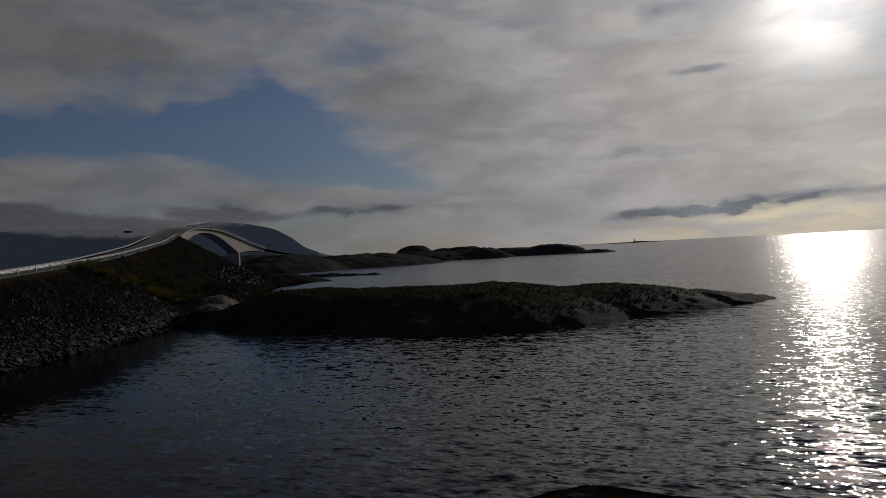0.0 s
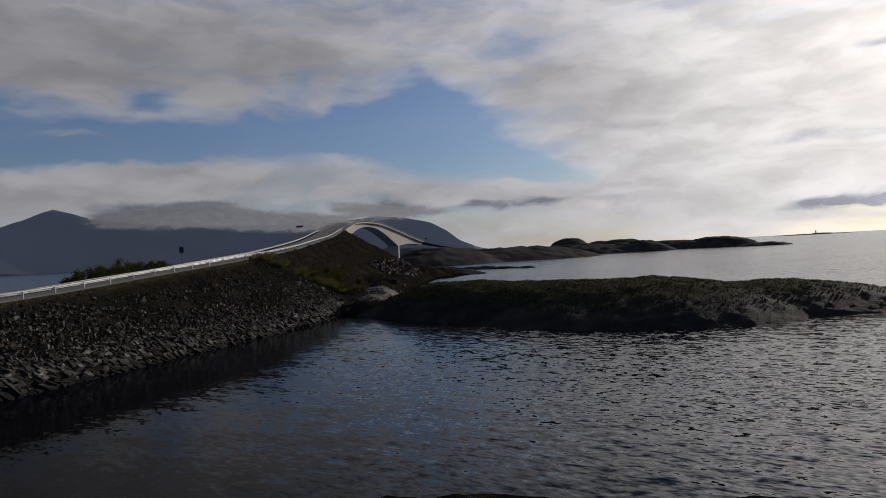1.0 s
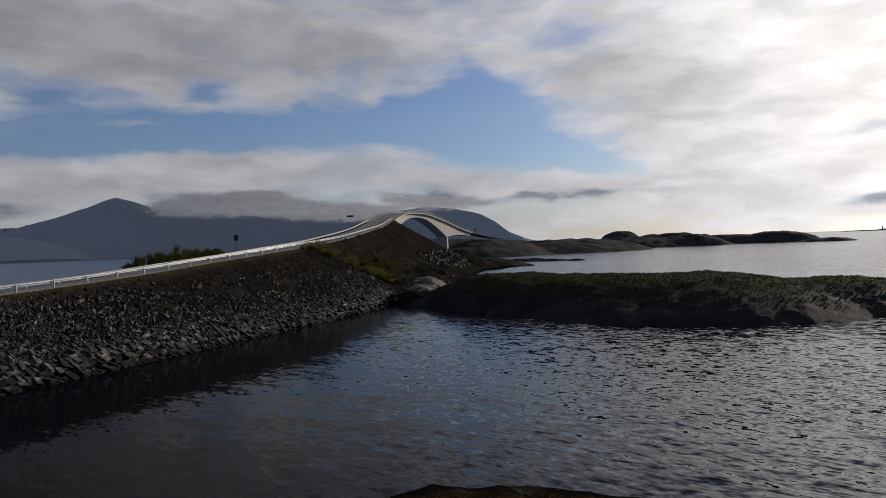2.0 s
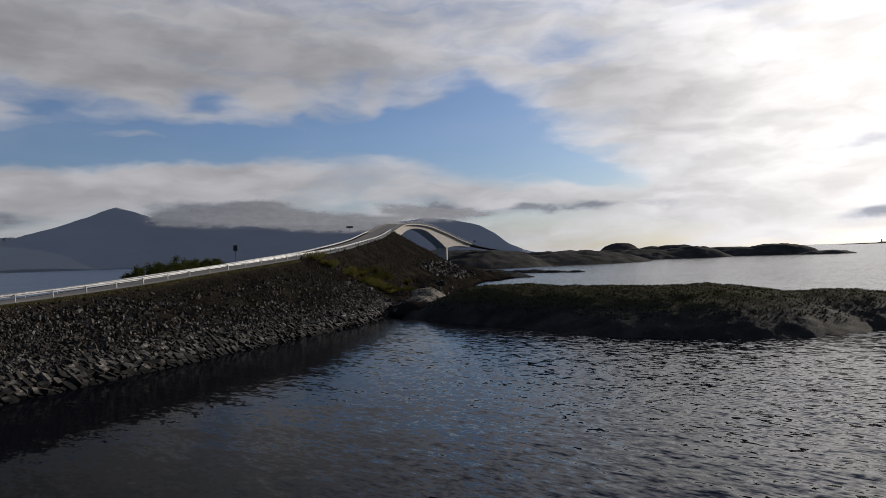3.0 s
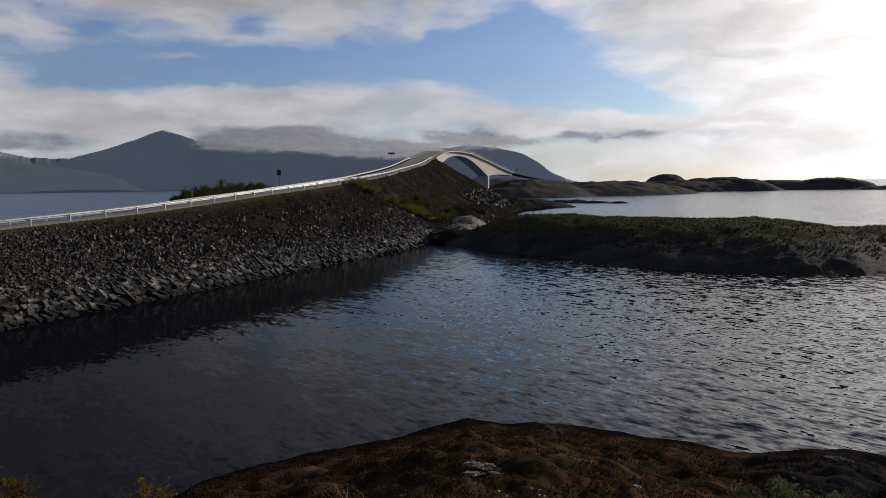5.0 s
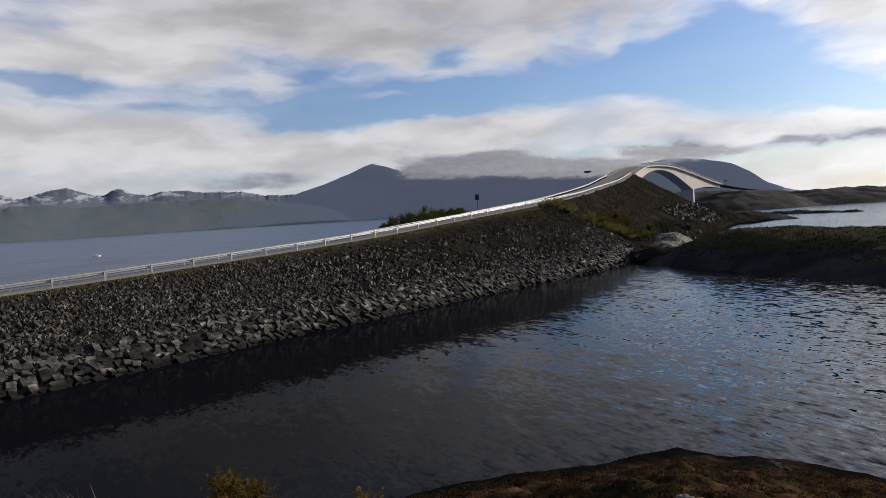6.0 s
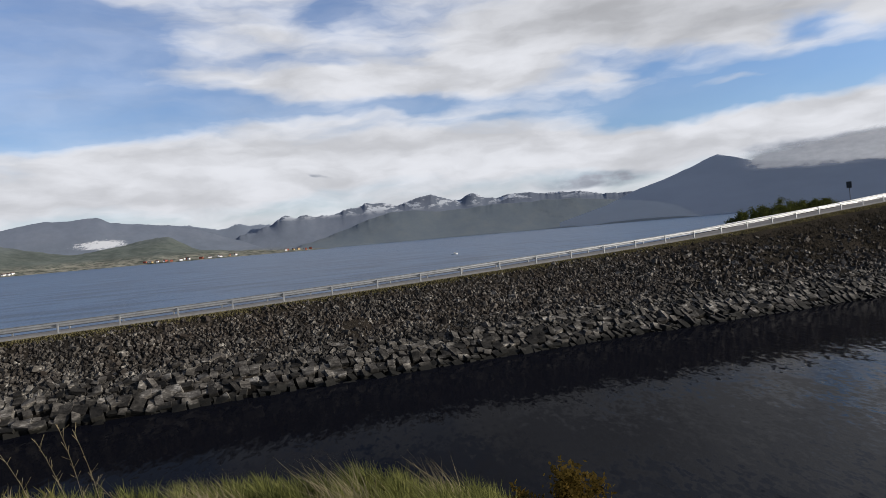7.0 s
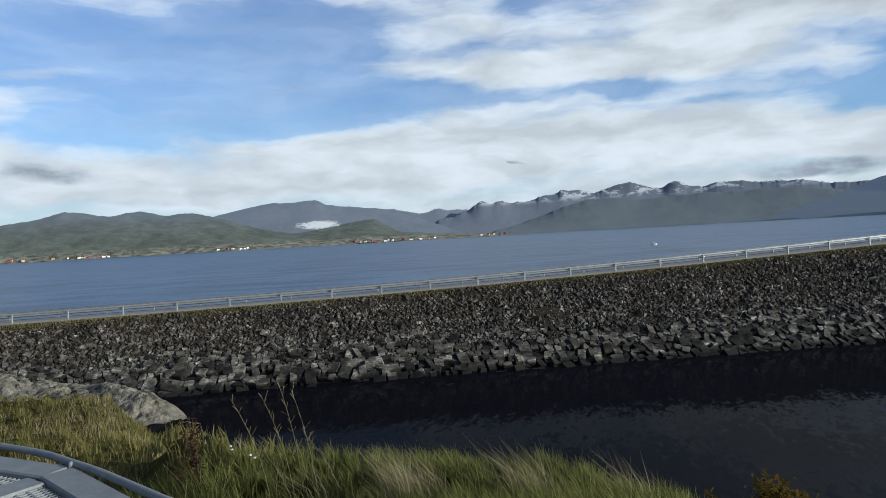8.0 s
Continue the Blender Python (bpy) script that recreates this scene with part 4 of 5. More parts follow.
def stone_pose(x, y, z, size, tilt):
    spin = rng.uniform(0, 360) if tilt > 30 else rng.uniform(-22, 22) + 90 * rng.randint(0, 1)
    lie = Matrix.Rotation(radians(34 + rng.uniform(-tilt, tilt)), 4, "Y") @ Matrix.Rotation(radians(rng.uniform(-tilt, tilt)), 4, "X") @ Matrix.Rotation(radians(spin), 4, "Z")
    sc = Matrix.Diagonal((size * rng.uniform(0.8, 1.25), size * rng.uniform(0.8, 1.2), size * rng.uniform(0.75, 1.15), 1))
    return Matrix.Translation((x, y, z)) @ lie @ sc


big, small = [], []
for row, z in enumerate((-0.3, 0.1, 0.5, 0.9, 1.3, 1.7, 2.1)):
    y = -42.0
    while y < 104:
        size = rng.choice((0.75, 0.85, 1.0, 1.1, 1.25)) * rng.uniform(0.9, 1.1) * (0.80, 0.80, 0.78, 0.72, 0.64, 0.54, 0.42)[row] * (0.9 if y > 60 else 1.0)
        zz = z + rng.uniform(-0.13, 0.13) + 0.22 * fbm(y * 0.12, row * 2.0)
        x, yy = face_point(y, zz)
        if row < 5 or fbm(y * 0.10, row * 0.5, 12) > -0.12:
            big.append((rng.randrange(len(BLOCKS)), stone_pose(x + 0.12, yy, zz + 0.06, size, 15), yy))
        y += size * 0.80
y = -44.0
while y < 108:
    top = on_line(run_at(y))[0][2] - 0.46 - 0.2 * fbm(y * 0.15, 3)
    step = 0.185 if y < 45 else 0.30
    z = 1.0 + rng.uniform(0, 0.2)
    while z < top:
        h = (z - 1.0) / max(0.5, top - 1.0)
        size = rng.uniform(0.12, 0.31) * (1.2 - 0.35 * h) * (1.0 if y < 45 else 1.3)
        if rng.random() < 0.03:
            size *= 1.7
        x, yy = face_point(y + rng.uniform(-0.3, 0.3), z)
        if rng.random() < 1.15 - 0.35 * smooth(h, 0.75, 1.0) - 0.95 * smooth(y, 40, 68) * smooth(h + 0.25 * fbm(y * 0.12, h * 2, 6), 0.25, 0.5):
            small.append((rng.randrange(len(BLOCKS)), stone_pose(x, yy, (z if h < 0.6 else max(z, causeway_height(x, yy) - 0.02)) + 0.02, size * 1.12, 60)))
        z += step * rng.uniform(0.40, 0.70)
    y += step
for k in range(420):
    y = rng.uniform(165, 225)
    z = rng.uniform(1.0, 6.0)
    x, yy = face_point(y, z + 2)
    zz = causeway_height(x + 1, yy)
    small.append((rng.randrange(len(BLOCKS)), stone_pose(x + 1, yy, zz + 0.1, rng.uniform(0.6, 1.3), 60)))
for k in range(160):
    x, y = rng.uniform(-50, -36), rng.uniform(100, 150)
    zz = causeway_height(x, y)
    if zz > -0.2:
        small.append((rng.randrange(len(BLOCKS)), stone_pose(x, y, zz + 0.05, rng.uniform(0.4, 1.0), 60)))
rubble = part("rubble", joined_stones(small + [b[:2] for b in big if not -13 < b[2] < 14]), STONE, causeway, "loose grey quarried rubble")
rubble["kind"] = "stuff"
for k, m, yy in big:
    if -13 < yy < 14:
        ob = new("stone", BLOCKS[k])
        ob.parent = causeway
        ob.matrix_basis = m


# ---- steel walkway ----
def box(bm, a, b, width, z0, z1):
    """A bar along a plan segment."""
    a, b = Vector((*a, 0)), Vector((*b, 0))
    d = (b - a).normalized()
    n = Vector((-d.y, d.x, 0)) * width / 2
    vs = [bm.verts.new((p + o * n).xy.to_tuple() + (z,)) for z in (z0, z1) for p, o in ((a, -1), (b, -1), (b, 1), (a, 1))]
    for f in ((3, 2, 1, 0), (4, 5, 6, 7), (0, 1, 5, 4), (1, 2, 6, 5), (2, 3, 7, 6), (3, 0, 4, 7)):
        bm.faces.new([vs[k] for k in f])


GALV = material("weathered_zinc", ((0.17, 0.18, 0.185), (0.26, 0.27, 0.275)), 4.0, 8, 0.6, 0.1, 0.01, metal=0.25)
walkway = tagged(new("walkway"), "galvanised steel grating walkway with low kerbs and tube rail", "walkway")
EDGE = [Vector(p) for p in ((-8.2, -6.5), (-5.42, -2.2), (-2.3, 0.40), (1.0, 1.25), (4.6, 1.0))]
DECK = 7.88
for k in range(len(EDGE) - 1):
    a, b = EDGE[k], EDGE[k + 1]
    d = (b - a).normalized()
    n = Vector((d.y, -d.x))                   # inward, to the right of the run
    length = (b - a).length
    bm = bmesh.new()
    box(bm, a + n * 0.13 + d * 0.02, b + n * 0.13 - d * 0.02, 0.24, DECK - 0.16, DECK + 0.035)
    bmesh.ops.bevel(bm, geom=bm.edges[:], offset=0.012, segments=1, affect="EDGES")
    part("kerb", bm, GALV, walkway, "flat zinc-grey edge plate")
    bm = bmesh.new()
    box(bm, a + n * 2.2 + d * 0.02, b + n * 2.2 - d * 0.02, 0.2, DECK - 0.16, DECK + 0.035)
    part("kerb", bm, GALV, walkway)
    count = max(1, round(length / 1.05))
    for j in range(count):
        u0, u1 = length * j / count + 0.09, length * (j + 1) / count - 0.09
        bm = bmesh.new()
        w = u0
        while w < u1:
            box(bm, a + d * w + n * 0.26, a + d * w + n * 2.1, 0.014, DECK - 0.03, DECK)
            w += 0.052
        w = 0.30
        while w < 2.1:
            box(bm, a + d * u0 + n * w, a + d * u1 + n * w, 0.016, DECK - 0.032, DECK - 0.002)
            w += 0.075
        part("grating", bm, GALV, walkway, "open steel grating panel")
    for j in range(count + 1):
        u = min(max(length * j / count, 0.09), length - 0.09)
        bm = bmesh.new()
        box(bm, a + d * u + n * 0.255, a + d * u + n * 2.095, 0.16, DECK - 0.1, DECK + 0.012)
        part("crossbeam", bm, GALV, walkway, "smooth steel cross plate")
    for u in (0.3, length - 0.3):
        for w in (0.2, 2.1):
            c = a + d * u + n * w
            bm = bmesh.new()
            bmesh.ops.create_cone(bm, cap_ends=True, segments=12, radius1=0.05, radius2=0.05, depth=1.6)
            part("leg", bm, GALV, walkway).location = (c.x, c.y, DECK - 0.9)
tube = bpy.data.curves.new("edge_rail", "CURVE")
tube.dimensions, tube.bevel_depth, tube.bevel_resolution = "3D", 0.029, 5
line = curve_through([(x, y, DECK + 0.045) for x, y in ((-8.4, -6.5), (-6.2, -3.14), (-5.47, -2.24), (-4.5, -1.33), (-2.4, 0.5), (1.0, 1.4), (4.6, 1.15))], 10)
sp = tube.splines.new("POLY")
sp.points.add(len(line) - 1)
for k, p in enumerate(line):
    sp.points[k].co = (*p, 1)
for k in range(1, len(EDGE) - 1):
    d1, d2 = (EDGE[k] - EDGE[k - 1]).normalized(), (EDGE[k + 1] - EDGE[k]).normalized()
    bm = bmesh.new()
    for z in (DECK - 0.02, DECK + 0.018):
        for d, u in ((d1, -0.16), (d2, 0.16)):
            for w in (0.262, 2.34):
                c = EDGE[k] + d * u + Vector((d.y, -d.x)) * w
                bm.verts.new((c.x, c.y, z))
    bmesh.ops.convex_hull(bm, input=bm.verts[:])
    part("joint_plate", bm, GALV, walkway, "solid plate at the bend")
temp = new("edge_rail", tube)
me = bpy.data.meshes.new_from_object(temp.evaluated_get(bpy.context.evaluated_depsgraph_get()))
bpy.data.objects.remove(temp)
me.polygons.foreach_set("use_smooth", [True] * len(me.polygons))
edge_rail = part("edge_rail", me, GALV, walkway, "bent steel tube rail")
for k in range(1, len(EDGE) - 1):
    bm = bmesh.new()
    bmesh.ops.create_cube(bm, size=1.0, matrix=Matrix.Diagonal((0.03, 0.03, 0.09, 1)))
    bmesh.ops.bevel(bm, geom=bm.edges[:], offset=0.008, segments=1, affect="EDGES")
    part("bracket", bm, GALV, edge_rail, "small rail bracket").location = (EDGE[k].x + 0.02, EDGE[k].y - 0.02, DECK + 0.03)


# ---- grass and heather ----
def tufts(name, count, where, height, width, lean, mat, seed, bend_to=(-0.4, -0.25)):
    """Curved blades in one mesh; where(rng) gives a place on the ground or None."""
    r = random.Random(seed)
    verts, faces = [], []
    for k in range(count):
        p = where(r)
        if p is None:
            continue
        h = r.uniform(*height)
        a = r.uniform(0, math.pi)
        w = r.uniform(*width)
        wx, wy = math.cos(a) * w / 2, math.sin(a) * w / 2
        bx, by = bend_to[0] * lean * h + r.gauss(0, 0.28) * h, bend_to[1] * lean * h + r.gauss(0, 0.28) * h
        n = len(verts)
        x, y, z = p
        verts += [(x - wx, y - wy, z - 0.03), (x + wx, y + wy, z - 0.03), (x + bx * 0.3 + wx * 0.8, y + by * 0.3 + wy * 0.8, z + h * 0.55),
                  (x + bx * 0.3 - wx * 0.8, y + by * 0.3 - wy * 0.8, z + h * 0.55), (x + bx, y + by, z + h)]
        faces += [(n, n + 1, n + 2, n + 3), (n + 3, n + 2, n + 4)]
    return part(name, mesh_from(name, verts, faces, False), mat)


def on_walk(x, y):
    p = Vector((x, y))
    for a, b in zip(EDGE, EDGE[1:]):
        d = (b - a).normalized()
        u, w = (p - a).dot(d), (p - a).dot(Vector((d.y, -d.x)))
        if -0.2 < u < (b - a).length + 0.2 and -0.06 < w < 2.5:
            return True
    return False


def polar(az0, az1, r0, r1, keep=None, clump=0.0):
    def where(r):
        a, d = radians(r.uniform(az0, az1)), math.sqrt(r.uniform(r0 * r0, r1 * r1))
        x, y = -math.sin(a) * d, math.cos(a) * d
        if clump:
            i, j = math.floor(x / clump), math.floor(y / clump)
            x += 0.62 * ((i + 0.5 + 0.4 * math.sin(j * 12.9 + i * 4.1)) * clump - x)
            y += 0.62 * ((j + 0.5 + 0.4 * math.sin(i * 7.7 + j * 3.3)) * clump - y)
        if on_walk(x, y) or math.hypot((x - 5.2) / 0.85, (y - 15.4) / 0.40) < 1.1 or (keep and not keep(x, y)):
            return None
        z = near_height(x, y)
        return (x, y, z) if z > 0.12 else None
    return where


def patchy(scale, level, seed):
    return lambda x, y: fbm(x * scale, y * scale, seed, 3) > level


tagged(tufts("grass", 46000, polar(60, 130, 3.6, 11, clump=0.36), (0.14, 0.46), (0.009, 0.024), 0.8, GRASS, 1), "tall green grass on the bank beside the walkway", "grass", kind="stuff")
tagged(tufts("grass", 44000, polar(98, 134, 10, 60, clump=0.7), (0.15, 0.42), (0.015, 0.045), 0.8, MEADOW, 2), "yellow-green meadow grass behind the ledge", "grass", kind="stuff")
tagged(tufts("dry_grass", 12000, polar(100, 135, 9, 44, patchy(0.2, 0.05, 2)), (0.15, 0.45), (0.008, 0.025), 0.8, STRAW, 3), "dry straw-coloured grass among the green", "grass", kind="stuff")
tagged(tufts("grass", 6000, polar(-40, 60, 3.2, 10.5, patchy(0.4, 0.05, 5)), (0.10, 0.30), (0.006, 0.014), 0.8, DULLGRASS, 4), "thin grass between heather on the knoll", "grass", kind="stuff")
tagged(tufts("dry_grass", 1500, polar(-40, 62, 5, 16, patchy(0.5, 0.25, 8)), (0.12, 0.35), (0.004, 0.009), 1.6, DULLGRASS, 5), "bleached grass tufts on the knoll", "grass", kind="stuff")
tagged(tufts("heather", 90000, polar(-45, 75, 4, 24.6, patchy(0.5, -0.25, 14)), (0.02, 0.085), (0.015, 0.05), 0.6, HEATHER, 6), "low red-brown heather and crowberry cover", "heather", kind="stuff")


def plume(x, y, n, seed, height=(0.42, 0.88)):
    def where(r):
        px, py = x + r.gauss(0, 0.13), y + r.gauss(0, 0.13)
        return px, py, near_height(px, py)
    return tagged(tufts("feather_grass", n, where, height, (0.005, 0.010), 0.62, STRAW, seed, (-0.25, -0.75)), "pale feathery dry grass tuft leaning in the wind", "grass", group="feather grass tufts", kind="stuff")


for k, (x, y, n) in enumerate(((-8.2, 0.45, 200), (-8.2, 0.85, 90), (-7.7, 1.9, 90), (-7.6, 2.2, 45), (-7.3, 3.1, 80), (-8.6, -0.5, 30), (-5.2, 9.0, 50))):
    plume(x, y, n, 40 + k)



def clump_at(x, y, spread):
    def where(r):
        px, py = x + r.gauss(0, spread), y + r.gauss(0, spread)
        return px, py, near_height(px, py)
    return where


for k, (x, y, n) in enumerate(((-8.4, -1.95, 420), (-8.3, -2.5, 220))):
    tagged(tufts("grass_clump", n, clump_at(x, y, 0.22), (0.35, 0.85), (0.010, 0.024), 0.7, GRASS, 90 + k), "taller green grass clump on the bank", "grass", group="grass clumps on the bank", kind="stuff")

# ---- dry stalks, flowers and shrubs ----
def stalk(x, y, height, lean, seed):
    r = random.Random(seed)
    z = near_height(x, y)
    bm = bmesh.new()

    def cane(points, r0, r1):
        ring = []
        for k, p in enumerate(points):
            rad = r0 + (r1 - r0) * k / (len(points) - 1)
            ring.append([bm.verts.new((p[0] + rad * math.cos(q), p[1] + rad * math.sin(q), p[2])) for q in (0, 2.09, 4.19)])
        for u, v in zip(ring, ring[1:]):
            for j in range(3):
                bm.faces.new((u[j], u[(j + 1) % 3], v[(j + 1) % 3], v[j]))
    main = [(lean[0] * t * t * height, lean[1] * t * t * height, height * t) for t in steps(0, 1, 9)]
    cane(main, 0.0045, 0.002)
    for k in range(16):
        t = r.uniform(0.45, 0.98)
        b = Vector((lean[0] * t * t * height, lean[1] * t * t * height, height * t))
        d = Vector((r.uniform(-0.09, 0.09), r.uniform(-0.09, 0.09), r.uniform(0.04, 0.13)))
        cane([b[:], (b + d * 0.6)[:], (b + d)[:]], 0.002, 0.003)
    ob = part("dry_stalk", bm, STRAW)
    ob.location = (x, y, z)
    return tagged(ob, "tall withered brown dock stalk standing in the grass", "dry stalk", group="dry stalks in the grass")


for k, (x, y, h, l) in enumerate(((-8.6, -1.20, 0.98, (0, -0.26)), (-8.7, -0.92, 1.0, (0, -0.22)), (-8.7, -0.80, 1.12, (0, -0.14)), (-8.6, -0.62, 1.05, (0, -0.16)),
                                  (-8.5, -0.9, 0.45, (0, -0.4)), (-8.5, -0.3, 0.5, (0, -0.4)))):
    stalk(x, y, h + 6.65 - near_height(x, y), l, 60 + k)


def flower(x, y, seed, reach=0.0):
    r = random.Random(seed)
    z = near_height(x, y)
    top = reach - z if reach else r.uniform(0.28, 0.42)
    thing = tagged(new("flower"), "small white flower head on a thin stem", "flower", group="white flowers")
    thing.location = (x, y, z)
    bm = bmesh.new()
    bmesh.ops.create_cone(bm, cap_ends=True, segments=5, radius1=0.004, radius2=0.003, depth=top, matrix=Matrix.Translation((0, 0, top / 2)))
    part("stem", bm, GRASS, thing)
    bm = bmesh.new()
    bmesh.ops.create_icosphere(bm, subdivisions=1, radius=0.022, matrix=Matrix.Translation((0, 0, top)) @ Matrix.Diagonal((1, 1, 0.55, 1)))
    for v in bm.verts:
        v.co += Vector([r.uniform(-0.006, 0.006) for _ in range(3)])
    part("head", bm, PETAL, thing)


for k, (x, y) in enumerate(((-8.4, -1.6), (-8.4, -1.62), (-8.3, -1.38), (-8.25, -1.32), (-2.74, 9.4), (-2.6, 9.35), (-2.15, 9.9), (-2.25, 10.0), (-1.72, 9.3), (-2.42, 10.2), (-2.3, 10.25), (-4.1, 8.05), (-5.9, 8.2), (3.4, 11.6), (3.9, 11.4),
                             (-7.4, -3.2), (-7.0, -3.0), (-8.6, -4.4))):
    flower(x, y, 80 + k, (7.06, 7.1, 7.0, 6.98)[k] if k < 4 else 0.0)


def shrub(x, y, z, height, spread, leaves, mat, seed, label, leaf=(0.03, 0.06)):
    r = random.Random(seed)
    thing = tagged(new("shrub"), label, "shrub")
    thing.location = (x, y, z)
    bm = bmesh.new()
    tips = []
    for k in range(max(7, int(spread * 9))):
        a, lean = r.uniform(0, 2 * math.pi), r.uniform(0.1, 1.0)
        h = height * r.uniform(0.6, 1.0) * (1 - 0.35 * lean)
        pts = [Vector((math.cos(a) * spread * lean * t ** 1.3, math.sin(a) * spread * lean * t ** 1.3, h * t)) + Vector((r.uniform(-1, 1), r.uniform(-1, 1), 0)) * 0.04 * spread * t for t in steps(0, 1, 6)]
        for j, (p, q) in enumerate(zip(pts, pts[1:])):
            w = 0.012 * height * (1 - j / 6)
            vs = [bm.verts.new(o) for o in (p + Vector((w, 0, 0)), p - Vector((w, 0, 0)), q - Vector((w * 0.8, 0, 0)), q + Vector((w * 0.8, 0, 0)))]
            bm.faces.new(vs)
            vs = [bm.verts.new(o) for o in (p + Vector((0, w, 0)), p - Vector((0, w, 0)), q - Vector((0, w * 0.8, 0)), q + Vector((0, w * 0.8, 0)))]
            bm.faces.new(vs)
        tips += [pts[k] for k in (2, 3, 4, 5)]
    part("stems", bm, BARK, thing)
    verts, faces = [], []
    for k in range(leaves):
        c = r.choice(tips) + Vector([r.gauss(0, 0.10 * spread) for _ in range(2)] + [r.gauss(0, 0.07 * height)])
        c.z = max(c.z, 0.03)
        u = Vector([r.gauss(0, 1) for _ in range(3)]).normalized()
        v = u.orthogonal().normalized()
        s = r.uniform(*leaf)
        n = len(verts)
        verts += [tuple(c - u * s), tuple(c + v * s * 0.45), tuple(c + u * s), tuple(c - v * s * 0.45)]
        faces.append((n, n + 1, n + 2, n + 3))
    part("leaves", mesh_from("leaves", verts, faces, False), mat, thing)
    return thing


for x, y, top, sp_, n, mat, lab in ((1.8, 13.2, 1.0, 0.95, 3200, LEAF, "green creeping willow shrub on the heath"), (2.9, 12.6, 0.7, 0.8, 2000, LEAF, "low green willow shrub in the heather"),
                                  (4.5, 12.5, 0.7, 0.8, 1800, LEAF, "small willow shrub with yellowing leaves"), (-0.9, 9.6, 0.4, 0.5, 500, LEAF, "small green shrub among grass"),
                                  (-7.7, 7.7, 5.25, 0.6, 1500, RUSTLEAF, "yellowing shrub on the bank edge"), (-8.3, 5.3, 6.15, 0.85, 3600, RUSTLEAF, "golden autumn shrub on the bank edge"),
                                  (6.0, 14.3, 0.75, 0.5, 700, RUSTLEAF, "small rust and yellow shrub on the heath"), (5.4, 12.4, 0.6, 0.8, 1500, LEAF, "low willow shrub beside the rock pool"), (-10.2, 6.6, 4.9, 0.5, 600, RUSTLEAF, "low golden shrub on the bank"), (-9.3, -2.2, 7.45, 0.35, 380, REDWEED, "reddish weed clump rising above the grass"),
                                  (3.7, 12.0, 0.5, 0.9, 1500, LEAF, "flat green shrub on the heath")):
    base = near_height(x, y)
    shrub(x, y, base, top - base if top > 2 else top, sp_, n, mat, int(x * 10 + y * 100), lab)

# roadside bushes beyond the carriageway and on the bluff
for k, (y, off, h) in enumerate(((74, 11.2, 3.4), (77, 11.2, 4.0), (80.5, 11, 4.2), (84, 11, 3.8), (88, 11, 3.3), (92, 11, 2.8))):
    p, q, left = on_line(run_at(y))
    c = p + left * off
    shrub(c[0], c[1], causeway_height(c[0], c[1]), h * 0.9, h * 0.6, 6000, DARKLEAF, 300 + k, "dense green roadside bush behind the guardrail", (0.09, 0.17))
for k in range(30):
    y = rng.uniform(101, 112) if k < 16 else rng.uniform(103, 132)
    x, yy = face_point(y, (9.0 - 0.55 * (y - 101) if k < 16 else rng.uniform(2.5, 9.0) - 0.10 * (y - 103)) + rng.uniform(-0.6, 0.6))
    shrub(x, yy, causeway_height(x, yy) - 0.1, rng.uniform(1.0, 2.1), rng.uniform(1.5, 2.7), 1500, GORSE if k < 16 else OLIVE, 330 + k, "wind-bent green bush on the embankment slope", (0.06, 0.12))


def on_bank(r):
    y = r.uniform(-40, 96)
    s_ = run_at(y)
    p, q, left = on_line(s_)
    c = p - left * r.uniform(1.0, 1.75)
    z = causeway_height(c[0], c[1])
    return (c[0], c[1], z) if z > 0.8 else None


def on_bluff(r):
    y = r.uniform(96, 236)
    p, q, left = on_line(run_at(y))
    c = p - left * r.uniform(1.0, 12 if y < 112 else 32)
    z = causeway_height(c[0], c[1])
    return (c[0], c[1], z) if z > 1.0 and fbm(c[0] * 0.12, c[1] * 0.12, 44) > -0.25 else None


def on_face(r):
    y = r.uniform(-25, 108)
    z = r.uniform(2.2, 9.5)
    x, yy = face_point(y, z)
    top = on_line(run_at(y))[0][2]
    return (x, yy, z) if z < top - 0.3 and r.random() < (0.07 + 0.93 * smooth(y, 36, 66)) * smooth(z, 2.2, 3.6 + 1.2 * fbm(y * 0.2, z * 0.4)) else None


def on_islet(r):
    x, y = r.uniform(-40, 48), r.uniform(78, 118)
    z = islet_height(x, y)
    return (x, y, z) if z > 1.6 + fbm(x * 0.2, y * 0.2, 3) * 0.8 else None


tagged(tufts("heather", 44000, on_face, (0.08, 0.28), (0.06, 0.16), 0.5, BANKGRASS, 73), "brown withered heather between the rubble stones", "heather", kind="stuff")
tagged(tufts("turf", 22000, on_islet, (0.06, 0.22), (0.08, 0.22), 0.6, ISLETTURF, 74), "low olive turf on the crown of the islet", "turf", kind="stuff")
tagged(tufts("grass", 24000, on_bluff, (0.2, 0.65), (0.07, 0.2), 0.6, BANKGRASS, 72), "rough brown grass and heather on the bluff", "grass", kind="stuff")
tagged(tufts("grass", 34000, on_bank, (0.03, 0.10), (0.03, 0.07), 0.5, VERGE, 71), "brown withered grass on the road bank", "grass", kind="stuff")

